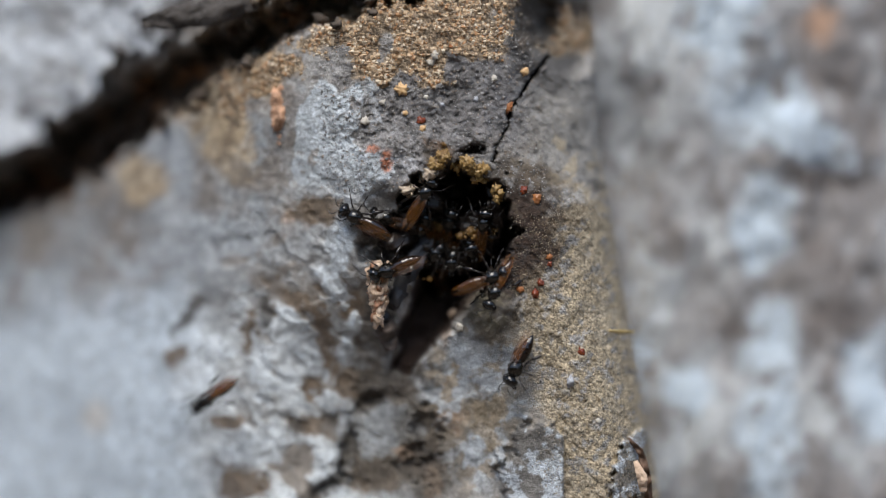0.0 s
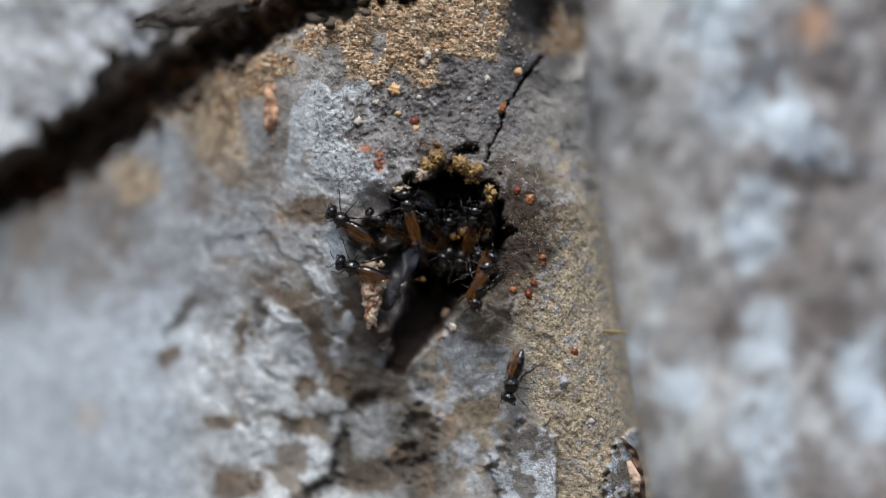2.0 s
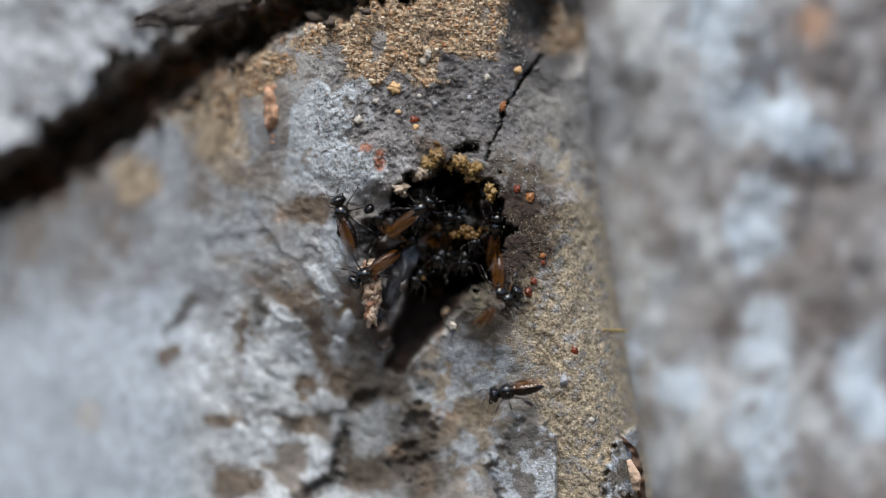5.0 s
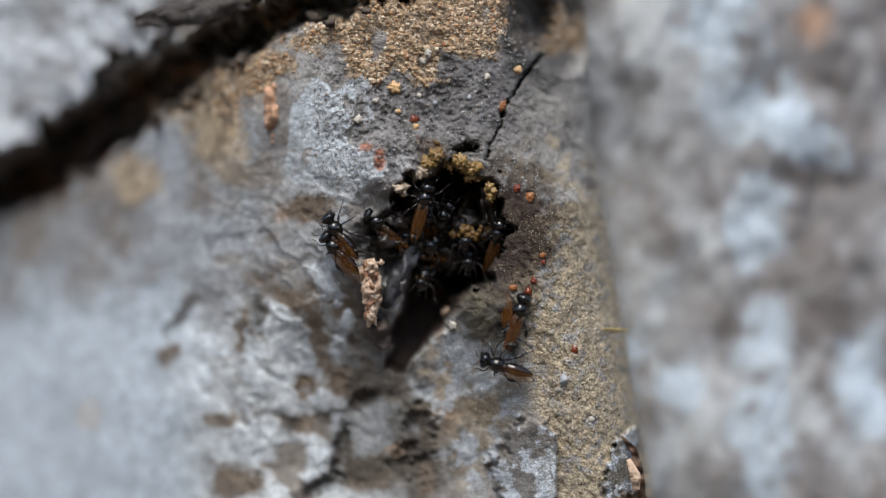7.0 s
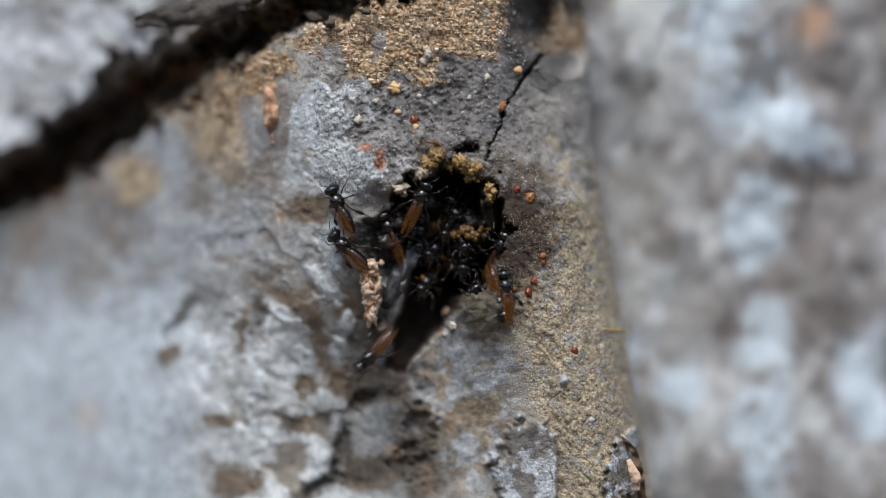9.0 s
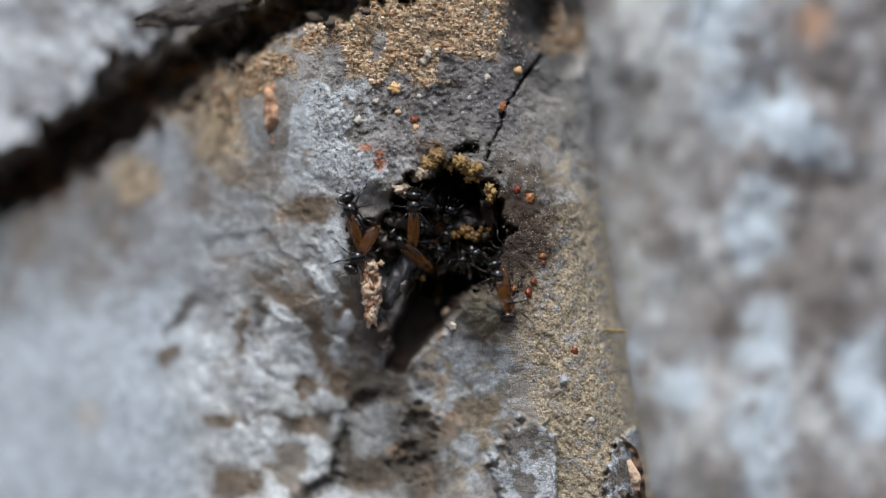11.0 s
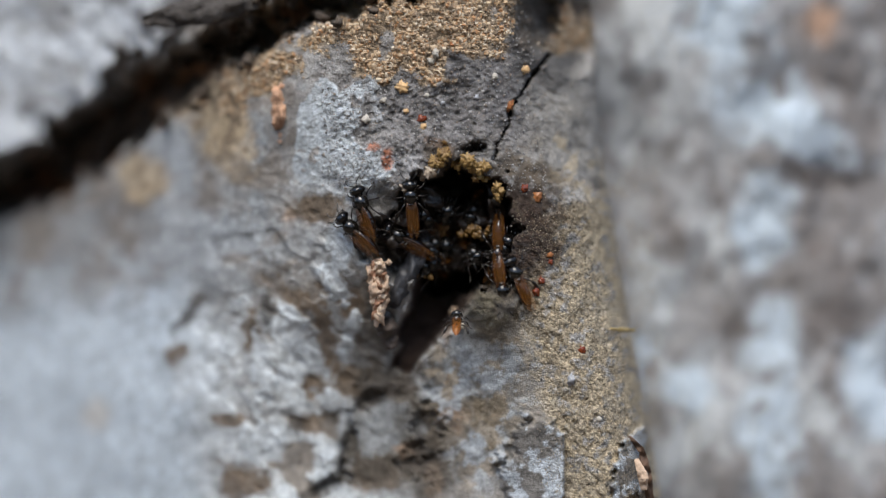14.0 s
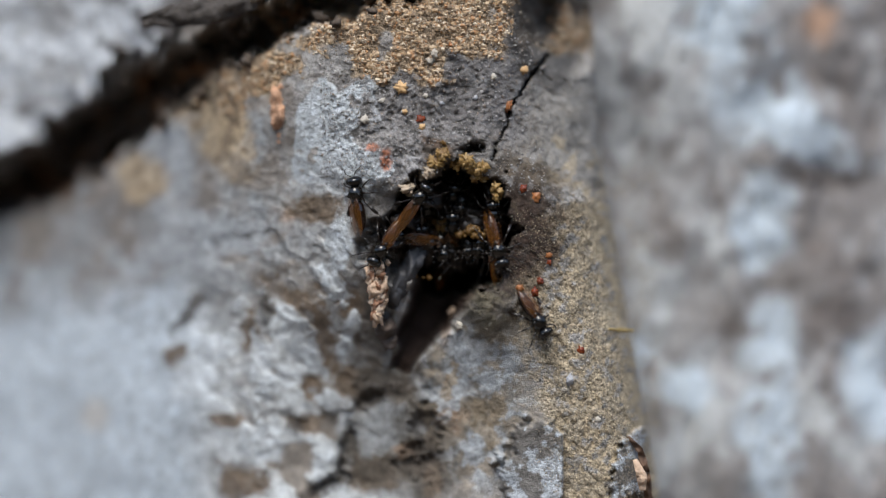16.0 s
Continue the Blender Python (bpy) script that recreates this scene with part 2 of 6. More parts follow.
def ridge_form(x, z):
    """How far the ridge's bark lies behind the sharp plane, mm."""
    xc, xr = along_z(CREST, z), along_z(EDGE, z)
    d = xc - x
    reach = xc + 17
    left = 9.7 * (np.clip(d, 0, None) / reach) ** 2
    left = np.where(d > reach, 9.7 + 0.85 * (d - reach), left)
    w = xr - xc
    q = np.clip(-d / w, 0, 1)
    right = np.where(d < 0, 9 * (1 - np.sqrt(1 - np.minimum(q, 0.9999) ** 2)), 0)
    y = left + right
    # the foot of the ridge turns in below the nest, away from its sharp flank
    y = y + 2.6 * blob(x, z, -3.36, -11.75, 6.79, 7.68, 12, 0.5, 0.12, 11)
    # lumps and pits
    even = 1 - 0.8 * smooth(-15, -19, x)
    y = y + 0.45 * fbm(x, z, 9, 3, 21) + even * ((0.13 - 0.06 * smooth(-3, -7, x)) * fbm(x, z, 2.2, 4, 22) + 0.045 * fbm(x, z, 0.5, 3, 23))
    scaly = blob(x, z, -9.0, -6.5, 7.5, 11.0, 0, 0.4, 0.2, 12)
    y = y + (0.16 * worn(x, z) - 0.12 * smooth(0.1, 0.7, fbm(x, z, 3.0, 3, 28))) * scaly
    for cx, cz, rx, rz, a in PALE_SCALES:
        y = y - 0.14 * blob(x, z, cx, cz, rx, rz, a, 0.6, 0.25, 16)
    # rounded olive lump beside the foot of the mouth, pale knobs along the groove
    y = y - (0.8 + 0.25 * fbm(x, z, 0.9, 4, 117)) * blob(x, z, 2.7, -3.6, 1.7, 1.8, 0, 0.7, 0.25, 113)
    y = y - 0.35 * blob(x, z, -0.2, -5.3, 0.3, 0.9, -10, 0.6, 0.3, 114)
    y = y + 3.0 * blob(x, z, 8.2, 14.6, 2.6, 3.0, 0, 0.5, 0.2, 118)
    # fine streaks in the dust of the sharp flank
    y = y + 0.10 * fbm(1.9 * x + 1.2 * z, 0.8 * z - 0.5 * x, 0.55, 3, 115) * smooth(-2.14, 0, x - xc)
    brow = blob(x, z, -1.57, 8.25, 6.07, 4.64, 0, 0.4, 0.2, 36)
    y = y + brow * (0.08 * fbm(x * 1.3, z * 0.8, 0.9, 4, 35) + 0.06 * fbm(x, z, 0.22, 2, 127) + 0.10 * smooth(0.2, 0.45, fbm(x, z, 0.42, 3, 34)))
    y = y + 0.06 * smooth(-0.2, 0.5, fbm(x, z, 0.4, 3, 10)) * smooth(-2.14, 0, x - xc) * smooth(5.36, 1.79, z)
    # dark clefts between the lumps under the nest
    y = y + 0.2 * clefts(x, z)
    for cx, cz, rx, rz, a in DARK_PITS[4:]:
        y = y + 0.7 * blob(x, z, cx, cz, rx, rz, a, 0.6, 0.5, 110)
    y = y + 2.0 * blob(x, z, 5.50, 15.04, 1.43, 1.96, -15, 0.5, 0.2, 14)
    # bark right of the crack stands back a little
    y = y + 1.0 * blob(x, z, 7.18, 8.61, 3.39, 4.64, 10, 0.5, 0.1, 46)
    # the gap under the overhanging plate
    y = y + (5 + 1.8 * fbm(x, z, 1.3, 4, 32)) * gap(x, z)
    # the nest's mouth and the groove below it
    mouth = nest_mouth(x, z)
    y = y + 13 * mouth
    y = y + groove(x, z) * np.interp(along_groove(x, z), [0, 0.33, 0.67, 1], [8, 5.2, 3.4, 1.6]) * (1 - mouth)
    # the lip of bark over the mouth stands a little proud
    y = y - 0.5 * blob(x, z, -2.29, 5.39, 4.29, 1.96, 10, 0.5, 0.2, 44) * (1 - mouth)
    y = y - 0.5 * blob(x, z, -5.57, 0.39, 2.21, 2.21, 0, 0.7, 0.3, 25) * (1 - mouth)
    # gnawed dark bark on which the guards stand
    y = y + (2.2 + 0.7 * fbm(x, z, 0.8, 4, 17)) * blob(x, z, -2.82, 0.39, 2.68, 1.96, 12, 0.3, 0.3, 42) * (1 - mouth)
    # a hollow between the lip and the brow
    y = y + 0.5 * blob(x, z, -3.36, 2.36, 2.14, 1.21, -15, 0.5, 0.3, 45) * (1 - mouth)
    c, a = to_line(x + 0.2 * fbm(x, z, 0.9, 4, 51), z, CRACK)
    c = c + 0.10 * smooth(-0.1, 0.5, fbm(x, z, 1.2, 3, 27))
    y = y + 1.3 * (1 - smooth(0.04, 0.24 - 0.12 * a, c))
    y = y + 1.2 * blob(x, z, 1.55, 6.3, 0.6, 0.32, 10, 0.4, 0.6, 26)
    # raised lichen flakes at the foot
    y = y - 0.8 * foot_flake(x, z)
    return y


CLEFTS = [[(-1.6, -8.0), (-3.8, -9.1), (-5.6, -10.2), (-6.3, -12.0), (-6.8, -14.2), (-8.6, -15.8)], [(-0.4, -7.6), (-1.0, -9.6), (-1.5, -12.0), (-2.2, -14.2)]]


GROOVE = [(0.15, -1.04), (-1.0, -3.83), (-2.15, -5.81), (-2.98, -7.35)]


def along_groove(x, z):
    return to_line(x, z, GROOVE)[1]


def groove(x, z, grow=1.0):
    """1 in the brown channel that runs down out of the mouth."""
    g, a = to_line(x, z, GROOVE)
    wide = np.interp(a, [0, 0.33, 0.67, 1], [2.1, 1.6, 1.2, 0.7])
    return 1 - smooth(0.5, 1.2, (g + 0.3 * fbm(x, z, 1.4, 4, 43)) / (wide * grow))


def worn(x, z):
    """1 where the lichen has worn off between its scales."""
    w = fbm(0.52 * x - 0.39 * z, 0.66 * x + 0.88 * z, 1.5, 3, 29)
    return smooth(0.0, 0.35, w + 0.18 * fbm(x, z, 0.5, 3, 62))


PALE_SCALES = [(-7.58, -2.13, 0.54, 1.86, 35), (-10.15, -4.32, 1.5, 0.43, -35), (-9.43, -6.78, 1.5, 0.5, -38), (-6.31, -6.82, 1.07, 0.57, -30),
               (-10.55, -8.33, 1.29, 0.64, 0), (-15.05, -6.39, 1.21, 0.86, 0), (-7.42, -9.92, 1.36, 0.57, -20), (-6.8, -11.9, 0.57, 1.61, 0),
               (-7.61, -14.1, 1.07, 1.43, 0), (-12.23, -8.0, 0.71, 2.14, 10), (-16.43, -8.83, 1.79, 1.43, 0), (-11.88, -12.76, 1.43, 1.43, 0),
               (-6.31, -5.01, 0.5, 1.07, -20), (-7.03, 0.4, 0.89, 1.79, -10)]
BROWN_PATCHES = [(-11.45, -1.05, 1.07, 2.21, -25), (-8.5, 2.68, 1.71, 0.79, 0), (-7.96, -6.11, 0.5, 2.68, 8), (-6.12, -3.75, 1.07, 0.71, 0),
                 (-8.96, -9.04, 0.71, 0.79, 0), (-14.34, -11.18, 1.14, 0.43, 0), (-13.41, -15.02, 1.5, 1.0, 0), (-8.9, -11.29, 0.86, 0.57, 0),
                 (-17.96, -7.0, 0.64, 0.71, 0), (-6.32, -8.63, 1.29, 1.61, -20), (-5.05, -14.22, 2.14, 1.36, 0), (-12.78, -5.8, 0.5, 1.43, 10), (-9.96, -3.22, 1.43, 0.5, -30)]
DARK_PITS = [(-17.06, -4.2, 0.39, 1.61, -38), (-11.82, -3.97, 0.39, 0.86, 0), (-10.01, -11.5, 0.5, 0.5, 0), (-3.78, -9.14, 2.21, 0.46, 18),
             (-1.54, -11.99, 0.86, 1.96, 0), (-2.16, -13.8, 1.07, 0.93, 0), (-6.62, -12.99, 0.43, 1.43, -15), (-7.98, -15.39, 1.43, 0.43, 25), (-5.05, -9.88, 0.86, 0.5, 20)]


def clefts(x, z):
    c = np.zeros(np.shape(x))
    for line in CLEFTS:
        g, a = to_line(x + 0.4 * fbm(x, z, 1.6, 4, 6), z + 0.4 * fbm(z, x, 1.6, 4, 6), line)
        c = np.maximum(c, 1 - smooth(0.05, 0.85, g))
    return c * smooth(-0.5, 0.4, fbm(x, z, 2.2, 4, 5))


def nest_mouth(x, z):
    m = blob(x, z, 1.00, 1.82, 2.71, 3, -20, 0.13, 0.32, 41)
    m = np.maximum(m, blob(x, z, 2.50, 0.39, 1.2, 2.2, -16, 0.4, 0.45, 18))
    m = np.maximum(m, blob(x, z, -1.50, 2.89, 1.71, 1.64, 30, 0.18, 0.3, 37))
    return np.maximum(m, blob(x, z, 0.05, -0.9, 1.75, 2.0, -24, 0.3, 0.28, 40))


def foot_flake(x, z):
    f = blob(x, z, 5.57, -14.07, 2.21, 2.43, 10, 0.12, 0.5, 47) * (1 - smooth(7.11, 7.25, x))
    return np.maximum(f, blob(x, z, 11.46, -13.89, 1, 2.5, -12, 0.12, 0.5, 48))


def mixed(col, colour, mask):
    return col + (np.array(colour) - col) * np.asarray(mask)[..., None]


GREY, DARK, BLUE = (0.35, 0.335, 0.318), (0.10, 0.094, 0.09), (0.50, 0.56, 0.61)
TAN, OLIVE, RUST = (0.44, 0.335, 0.215), (0.345, 0.28, 0.19), (0.42, 0.13, 0.05)
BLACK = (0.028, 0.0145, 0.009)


def sandy(x, z):
    """The sandy crusts."""
    t = np.maximum(blob(x, z, -2.82, 15.21, 8.04, 3.14, 1, 0.14, 0.5, 75), blob(x, z, -15.2, 8.8, 2.1, 3.6, 20, 0.4, 0.45, 76))
    t = np.maximum(t, blob(x, z, -3.71, 12.71, 3.21, 1.71, -5, 0.2, 0.6, 58))
    t = np.maximum(t, blob(x, z, -11.75, 11.46, 2.21, 1.43, 30, 0.3, 0.4, 77))
    t = np.maximum(t, 0.8 * blob(x, z, -20.32, 4.50, 1.79, 1.5, 0, 0.4, 0.3, 78))
    t = np.maximum(t, blob(x, z, 7.79, 14.14, 1.61, 1.5, 0, 0.4, 0.3, 79))
    t = t * (1 - 0.9 * blob(x, z, -10.6, 13.0, 0.9, 0.5, 0, 0.3, 0.5, 119)) * (1 - 0.9 * blob(x, z, -7.0, 12.4, 0.75, 0.55, 0, 0.3, 0.5, 120))
    return t * (1 - 0.95 * blob(x, z, -4.07, 12.9, 0.5, 0.95, -10, 0.3, 0.4, 57)) * (1 - 0.97 * blob(x, z, 5.50, 14.75, 1.64, 2.36, -15, 0.4, 0.2, 14))


def olive(x, z):
    """The dusty strip down the sharp flank."""
    n1, n2 = fbm(x, z, 3.2, 5, 61), fbm(x, z, 1.3, 5, 62)
    xc = along_z(CREST, z)
    return smooth(-3.04, -1.07, x - xc + 0.9 * n2) * smooth(5.36, 1.79, z + 0.6 * n1 - 0.25 * (x - 7.14))


def strip_edge(x, z):
    return smooth(-2.14, 0, x - along_z(CREST, z))


def ridge_colour(x, z):
    col = np.ones((*x.shape, 3)) * np.array(GREY)
    n1, n2, n3 = fbm(x, z, 3.2, 5, 61), fbm(x, z, 1.3, 5, 62), fbm(x, z, 0.45, 4, 63)
    col = mixed(col, DARK, 0.4 * smooth(0.0, 0.7, n1))
    # pale lichen over the shaded flank, worn to brown between its scales
    flank = smooth(-2.5, -5.89, x + 0.10 * z + 0.5 * n2)
    low = smooth(2.4, -2.6, z - 0.15 * x)
    bare = worn(x, z)
    col = mixed(col, (0.30, 0.30, 0.295), 0.97 * flank * low)
    col = mixed(col, (0.54, 0.57, 0.585), 0.9 * smooth(-0.2, 0.4, n1 + 0.35 * n2) * flank * low)
    col = mixed(col, (0.17, 0.13, 0.095), 0.8 * bare * flank * low * smooth(-14.5, -11.0, x + n1))
    col = mixed(col, BLUE, 0.97 * smooth(-14.5, -18.5, x + 0.8 * n1 + 0.5 * n2) * smooth(1.43, -2.86, z + 0.5 * n1))
    # grey patch that paints in the shade beneath the overhanging plate
    col = mixed(col, (0.21, 0.21, 0.215), 0.8 * blob(x, z, -24.5, 1.6, 9.0, 3.6, 10, 0.7, 0.4, 60))
    col = mixed(col, (0.47, 0.38, 0.28), 0.45 * blob(x, z, -23.6, -11.2, 0.893, 1.07, 0, 0.5, 0.3, 59))
    for cx, cz, rx, rz, a in BROWN_PATCHES:
        col = mixed(col, (0.145, 0.104, 0.07), 0.92 * blob(x, z, cx, cz, 1.15 * rx, 1.15 * rz, a, 0.35, 0.5, 65))
    col = mixed(col, (0.50, 0.35, 0.25), 0.8 * blob(x, z, -10.4, 1.9, 0.5, 0.6, 0, 0.5, 0.4, 123))
    for cx, cz, rx, rz, a in PALE_SCALES:
        col = mixed(col, (0.52, 0.555, 0.58), 0.9 * blob(x, z, cx, cz, rx, rz, a, 0.3, 0.5, 16))
    # dark marks, and clefts whose shade is put into the colour
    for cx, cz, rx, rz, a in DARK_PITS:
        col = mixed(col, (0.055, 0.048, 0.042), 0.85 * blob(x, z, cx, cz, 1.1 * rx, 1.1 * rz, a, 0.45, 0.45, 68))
    # soft blue-grey and brown blotches up the flank
    up = smooth(-6.07, -10.7, x) * (1 - low)
    up_blotch = fbm(x, z, 2.6, 5, 64)
    col = mixed(col, (0.31, 0.33, 0.345), 0.8 * up * smooth(0.0, 0.45, up_blotch))
    col = mixed(col, (0.20, 0.17, 0.145), 0.7 * up * smooth(0.1, 0.4, -up_blotch + 0.3 * n2))
    for cx, cz, rx, rz, a in [(-17.71, 5.93, 1, 1.43, 0), (-17.29, 1.46, 2.86, 2.14, 0), (-13.71, 0.75, 2.5, 1.25, 0), (-12.64, 6.82, 0.714, 1.61, 0)]:
        col = mixed(col, (0.36, 0.385, 0.405), 0.8 * blob(x, z, cx, cz, rx, rz, a, 0.5, 0.5, 56))
    # grey and brown lumps right under the nest
    under = blob(x, z, -2.6, -11.8, 4.0, 4.6, 0, 0.4, 0.4, 69)
    col = mixed(col, (0.088, 0.072, 0.055), 0.93 * under)
    col = mixed(col, (0.10, 0.085, 0.07), 0.85 * blob(x, z, -4.9, -6.0, 1.2, 2.6, -10, 0.5, 0.5, 121))
    col = mixed(col, (0.225, 0.21, 0.185), 0.8 * blob(x, z, 2.36, -7.46, 2.86, 5.36, 0, 0.5, 0.3, 19) * (1 - strip_edge(x, z)))
    for cx, cz, rx, rz, a in [(-3.78, -11.48, 1.96, 1.21, 0), (-0.9, -9.0, 1.5, 0.9, -25), (0.3, -13.4, 0.64, 1.61, 10), (-4.4, -12.6, 1.2, 0.7, 10), (-0.1, -7.3, 0.6, 1.2, -25)]:
        col = mixed(col, (0.27, 0.28, 0.285), 0.8 * blob(x, z, cx, cz, rx, rz, a, 0.35, 0.5, 70))
    for cx, cz, rx, rz, a in [(-0.1, -8.7, 0.35, 1.3, -25), (0.2, -10.9, 0.9, 0.9, 0), (-1.0, -14.6, 0.6, 1.3, 0), (-2.9, -13.0, 0.7, 0.5, 20)]:
        col = mixed(col, (0.33, 0.22, 0.145), 0.75 * blob(x, z, cx, cz, rx, rz, a, 0.4, 0.5, 54))
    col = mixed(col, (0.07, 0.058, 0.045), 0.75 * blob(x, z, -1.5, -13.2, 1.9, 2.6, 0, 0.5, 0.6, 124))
    # clefts darkened once more in the colour, for the shade between the lumps
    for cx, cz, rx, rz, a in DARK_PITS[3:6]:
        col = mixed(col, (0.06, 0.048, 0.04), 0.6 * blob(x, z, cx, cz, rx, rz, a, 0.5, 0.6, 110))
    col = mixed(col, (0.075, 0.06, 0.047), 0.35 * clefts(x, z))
    # smooth grey bark above the mouth, with pale lichen beside it
    col = mixed(col, (0.175, 0.165, 0.163), 0.92 * blob(x, z, 0.57, 9.68, 5.71, 4.11, 0, 0.4, 0.25, 71))
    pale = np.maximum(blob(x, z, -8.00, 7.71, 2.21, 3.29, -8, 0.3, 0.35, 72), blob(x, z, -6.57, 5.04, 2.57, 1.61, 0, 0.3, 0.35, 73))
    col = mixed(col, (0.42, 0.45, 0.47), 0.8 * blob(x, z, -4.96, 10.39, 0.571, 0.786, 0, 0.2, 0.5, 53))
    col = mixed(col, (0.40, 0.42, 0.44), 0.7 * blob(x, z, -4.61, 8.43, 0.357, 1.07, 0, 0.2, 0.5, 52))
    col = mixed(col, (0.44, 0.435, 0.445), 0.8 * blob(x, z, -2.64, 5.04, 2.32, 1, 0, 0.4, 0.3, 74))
    col = mixed(col, (0.17, 0.155, 0.14), 0.9 * blob(x, z, -4.5, 3.1, 1.9, 1.7, 0, 0.4, 0.5, 50) * smooth(-0.8, 0.1, n2 + n3))
    col = mixed(col, (0.25, 0.235, 0.215), 0.85 * blob(x, z, 7.18, 8.61, 2.86, 4.29, 0, 0.5, 0.3, 49))
    brow = blob(x, z, -1.57, 8.25, 6.07, 4.64, 0, 0.4, 0.2, 36)
    col = mixed(col, (0.075, 0.07, 0.068), 0.7 * brow * smooth(0.15, 0.7, fbm(x * 1.3, z * 0.8, 0.9, 4, 35)))
    col = mixed(col, (0.25, 0.245, 0.245), 0.6 * brow * smooth(0.2, 0.6, fbm(x, z, 0.7, 4, 33)))
    col = mixed(col, (0.06, 0.055, 0.052), 0.6 * brow * smooth(0.2, 0.45, fbm(x, z, 0.42, 3, 34)))
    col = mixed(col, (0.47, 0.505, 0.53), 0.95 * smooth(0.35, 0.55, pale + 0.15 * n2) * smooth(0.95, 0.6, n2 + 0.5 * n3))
    col = mixed(col, (0.085, 0.08, 0.077), 0.92 * blob(x, z, 5.75, 13.43, 2.68, 2.79, -10, 0.4, 0.4, 67))
    sand = sandy(x, z)
    col = mixed(col, TAN, 0.95 * sand)
    col = mixed(col, (0.17, 0.125, 0.085), 0.8 * sand * smooth(0.1, -0.4, fbm(x, z, 0.8, 4, 116)))
    col = mixed(col, (0.07, 0.055, 0.042), 0.95 * blob(x, z, 5.50, 14.75, 1.57, 2.21, -15, 0.4, 0.2, 14))
    col = mixed(col, (0.06, 0.045, 0.035), 0.9 * blob(x, z, 8.14, 15.68, 1.43, 0.571, 0, 0.4, 0.4, 13))
    # olive dust down the sharp flank
    strip = olive(x, z)
    col = mixed(col, OLIVE, 0.95 * strip * smooth(-0.75, -0.1, n3 + 0.4 * n2))
    col = mixed(col, (0.34, 0.30, 0.24), 0.4 * strip * smooth(0.35, 0.6, n2))
    col = mixed(col, (0.40, 0.41, 0.42), 0.85 * blob(x, z, 2.79, -7.11, 2.68, 2.68, 0, 0.5, 0.6, 80) * smooth(0.0, 0.3, n2))
    below = blob(x, z, 2.00, -9.25, 3.04, 6.07, 8, 0.4, 0.3, 9) * (1 - strip_edge(x, z))
    col = mixed(col, (0.24, 0.195, 0.145), 0.7 * below * smooth(0.0, 0.45, -n2 + 0.3 * n3))
    col = mixed(col, (0.37, 0.39, 0.41), 0.85 * below * smooth(-0.05, 0.2, n2 + 0.2 * n3))
    for cx, cz, rx, rz, a in [(1.4, -6.2, 1.3, 1.1, 0), (3.8, -7.2, 0.4, 1.5, 8), (0.8, -7.9, 0.7, 0.9, 0), (2.6, -8.9, 1.0, 0.55, 10), (1.7, -12.6, 0.6, 1.4, -15)]:
        col = mixed(col, (0.36, 0.385, 0.41), 0.85 * blob(x, z, cx, cz, rx, rz, a, 0.25, 0.6, 125))
    for cx, cz, rx, rz, a in [(2.6, -5.4, 1.5, 0.45, -20), (2.1, -10.9, 0.9, 1.6, 15), (0.1, -8.6, 0.35, 1.2, -25), (3.1, -10.2, 0.5, 0.9, 0)]:
        col = mixed(col, (0.25, 0.195, 0.13), 0.8 * blob(x, z, cx, cz, rx, rz, a, 0.3, 0.6, 126))
    col = mixed(col, (0.13, 0.12, 0.11), 0.9 * foot_flake(x, z))
    col = mixed(col, (0.38, 0.41, 0.44), 0.95 * foot_flake(x, z) * smooth(-0.15, 0.1, n2 + 0.4 * n3))
    col = mixed(col, OLIVE, 0.7 * blob(x, z, 7.89, 4.32, 2.68, 3.93, 0, 0.5, 0.3, 4) * smooth(0.1, 0.4, n2 + 0.3 * n3))
    col = mixed(col, (0.44, 0.44, 0.44), 0.8 * blob(x, z, 7.18, 3.36, 1.36, 0.643, 0, 0.4, 0.4, 39))
    col = mixed(col, (0.08, 0.075, 0.07), 0.8 * blob(x, z, 9.50, 4.14, 0.5, 0.5, 0, 0.4, 0.4, 38))
    col = mixed(col, (0.23, 0.13, 0.075), 0.7 * blob(x, z, -0.68, 6.39, 1, 0.321, -25, 0.4, 0.4, 85))
    col = mixed(col, RUST, 0.9 * blob(x, z, -4.00, 5.57, 0.357, 0.643, 0, 0.4, 0.4, 81))
    col = mixed(col, RUST, 0.8 * blob(x, z, -4.89, 6.32, 0.429, 0.25, 0, 0.4, 0.4, 82))
    col = mixed(col, (0.115, 0.10, 0.082), 0.85 * blob(x, z, 2.07, -3.18, 2.21, 2.68, 0, 0.45, 0.3, 15))
    # darker bark beside the mouth, stain and shade both in this colour
    col = mixed(col, (0.12, 0.09, 0.058), 0.92 * blob(x, z, 4.32, 0.57, 2.86, 4.64, -6, 0.6, 0.5, 8) * smooth(-0.8, 0.2, n3 + n2))
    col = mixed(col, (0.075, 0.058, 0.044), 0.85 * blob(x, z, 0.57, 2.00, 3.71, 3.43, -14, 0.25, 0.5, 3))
    # lichen and a brown scar beside the lip
    col = mixed(col, (0.38, 0.395, 0.405), 0.8 * blob(x, z, -7.2, 3.8, 2.6, 1.0, 0, 0.4, 0.5, 86) * smooth(0.5, 0.1, n2))
    col = mixed(col, (0.37, 0.38, 0.385), 0.7 * blob(x, z, -10.14, 0.39, 2.14, 2.14, 0, 0.5, 0.5, 87) * smooth(0.3, -0.1, n2))
    col = mixed(col, (0.135, 0.098, 0.066), 0.92 * blob(x, z, -8.3, 2.6, 1.7, 0.8, -4, 0.4, 0.5, 65))
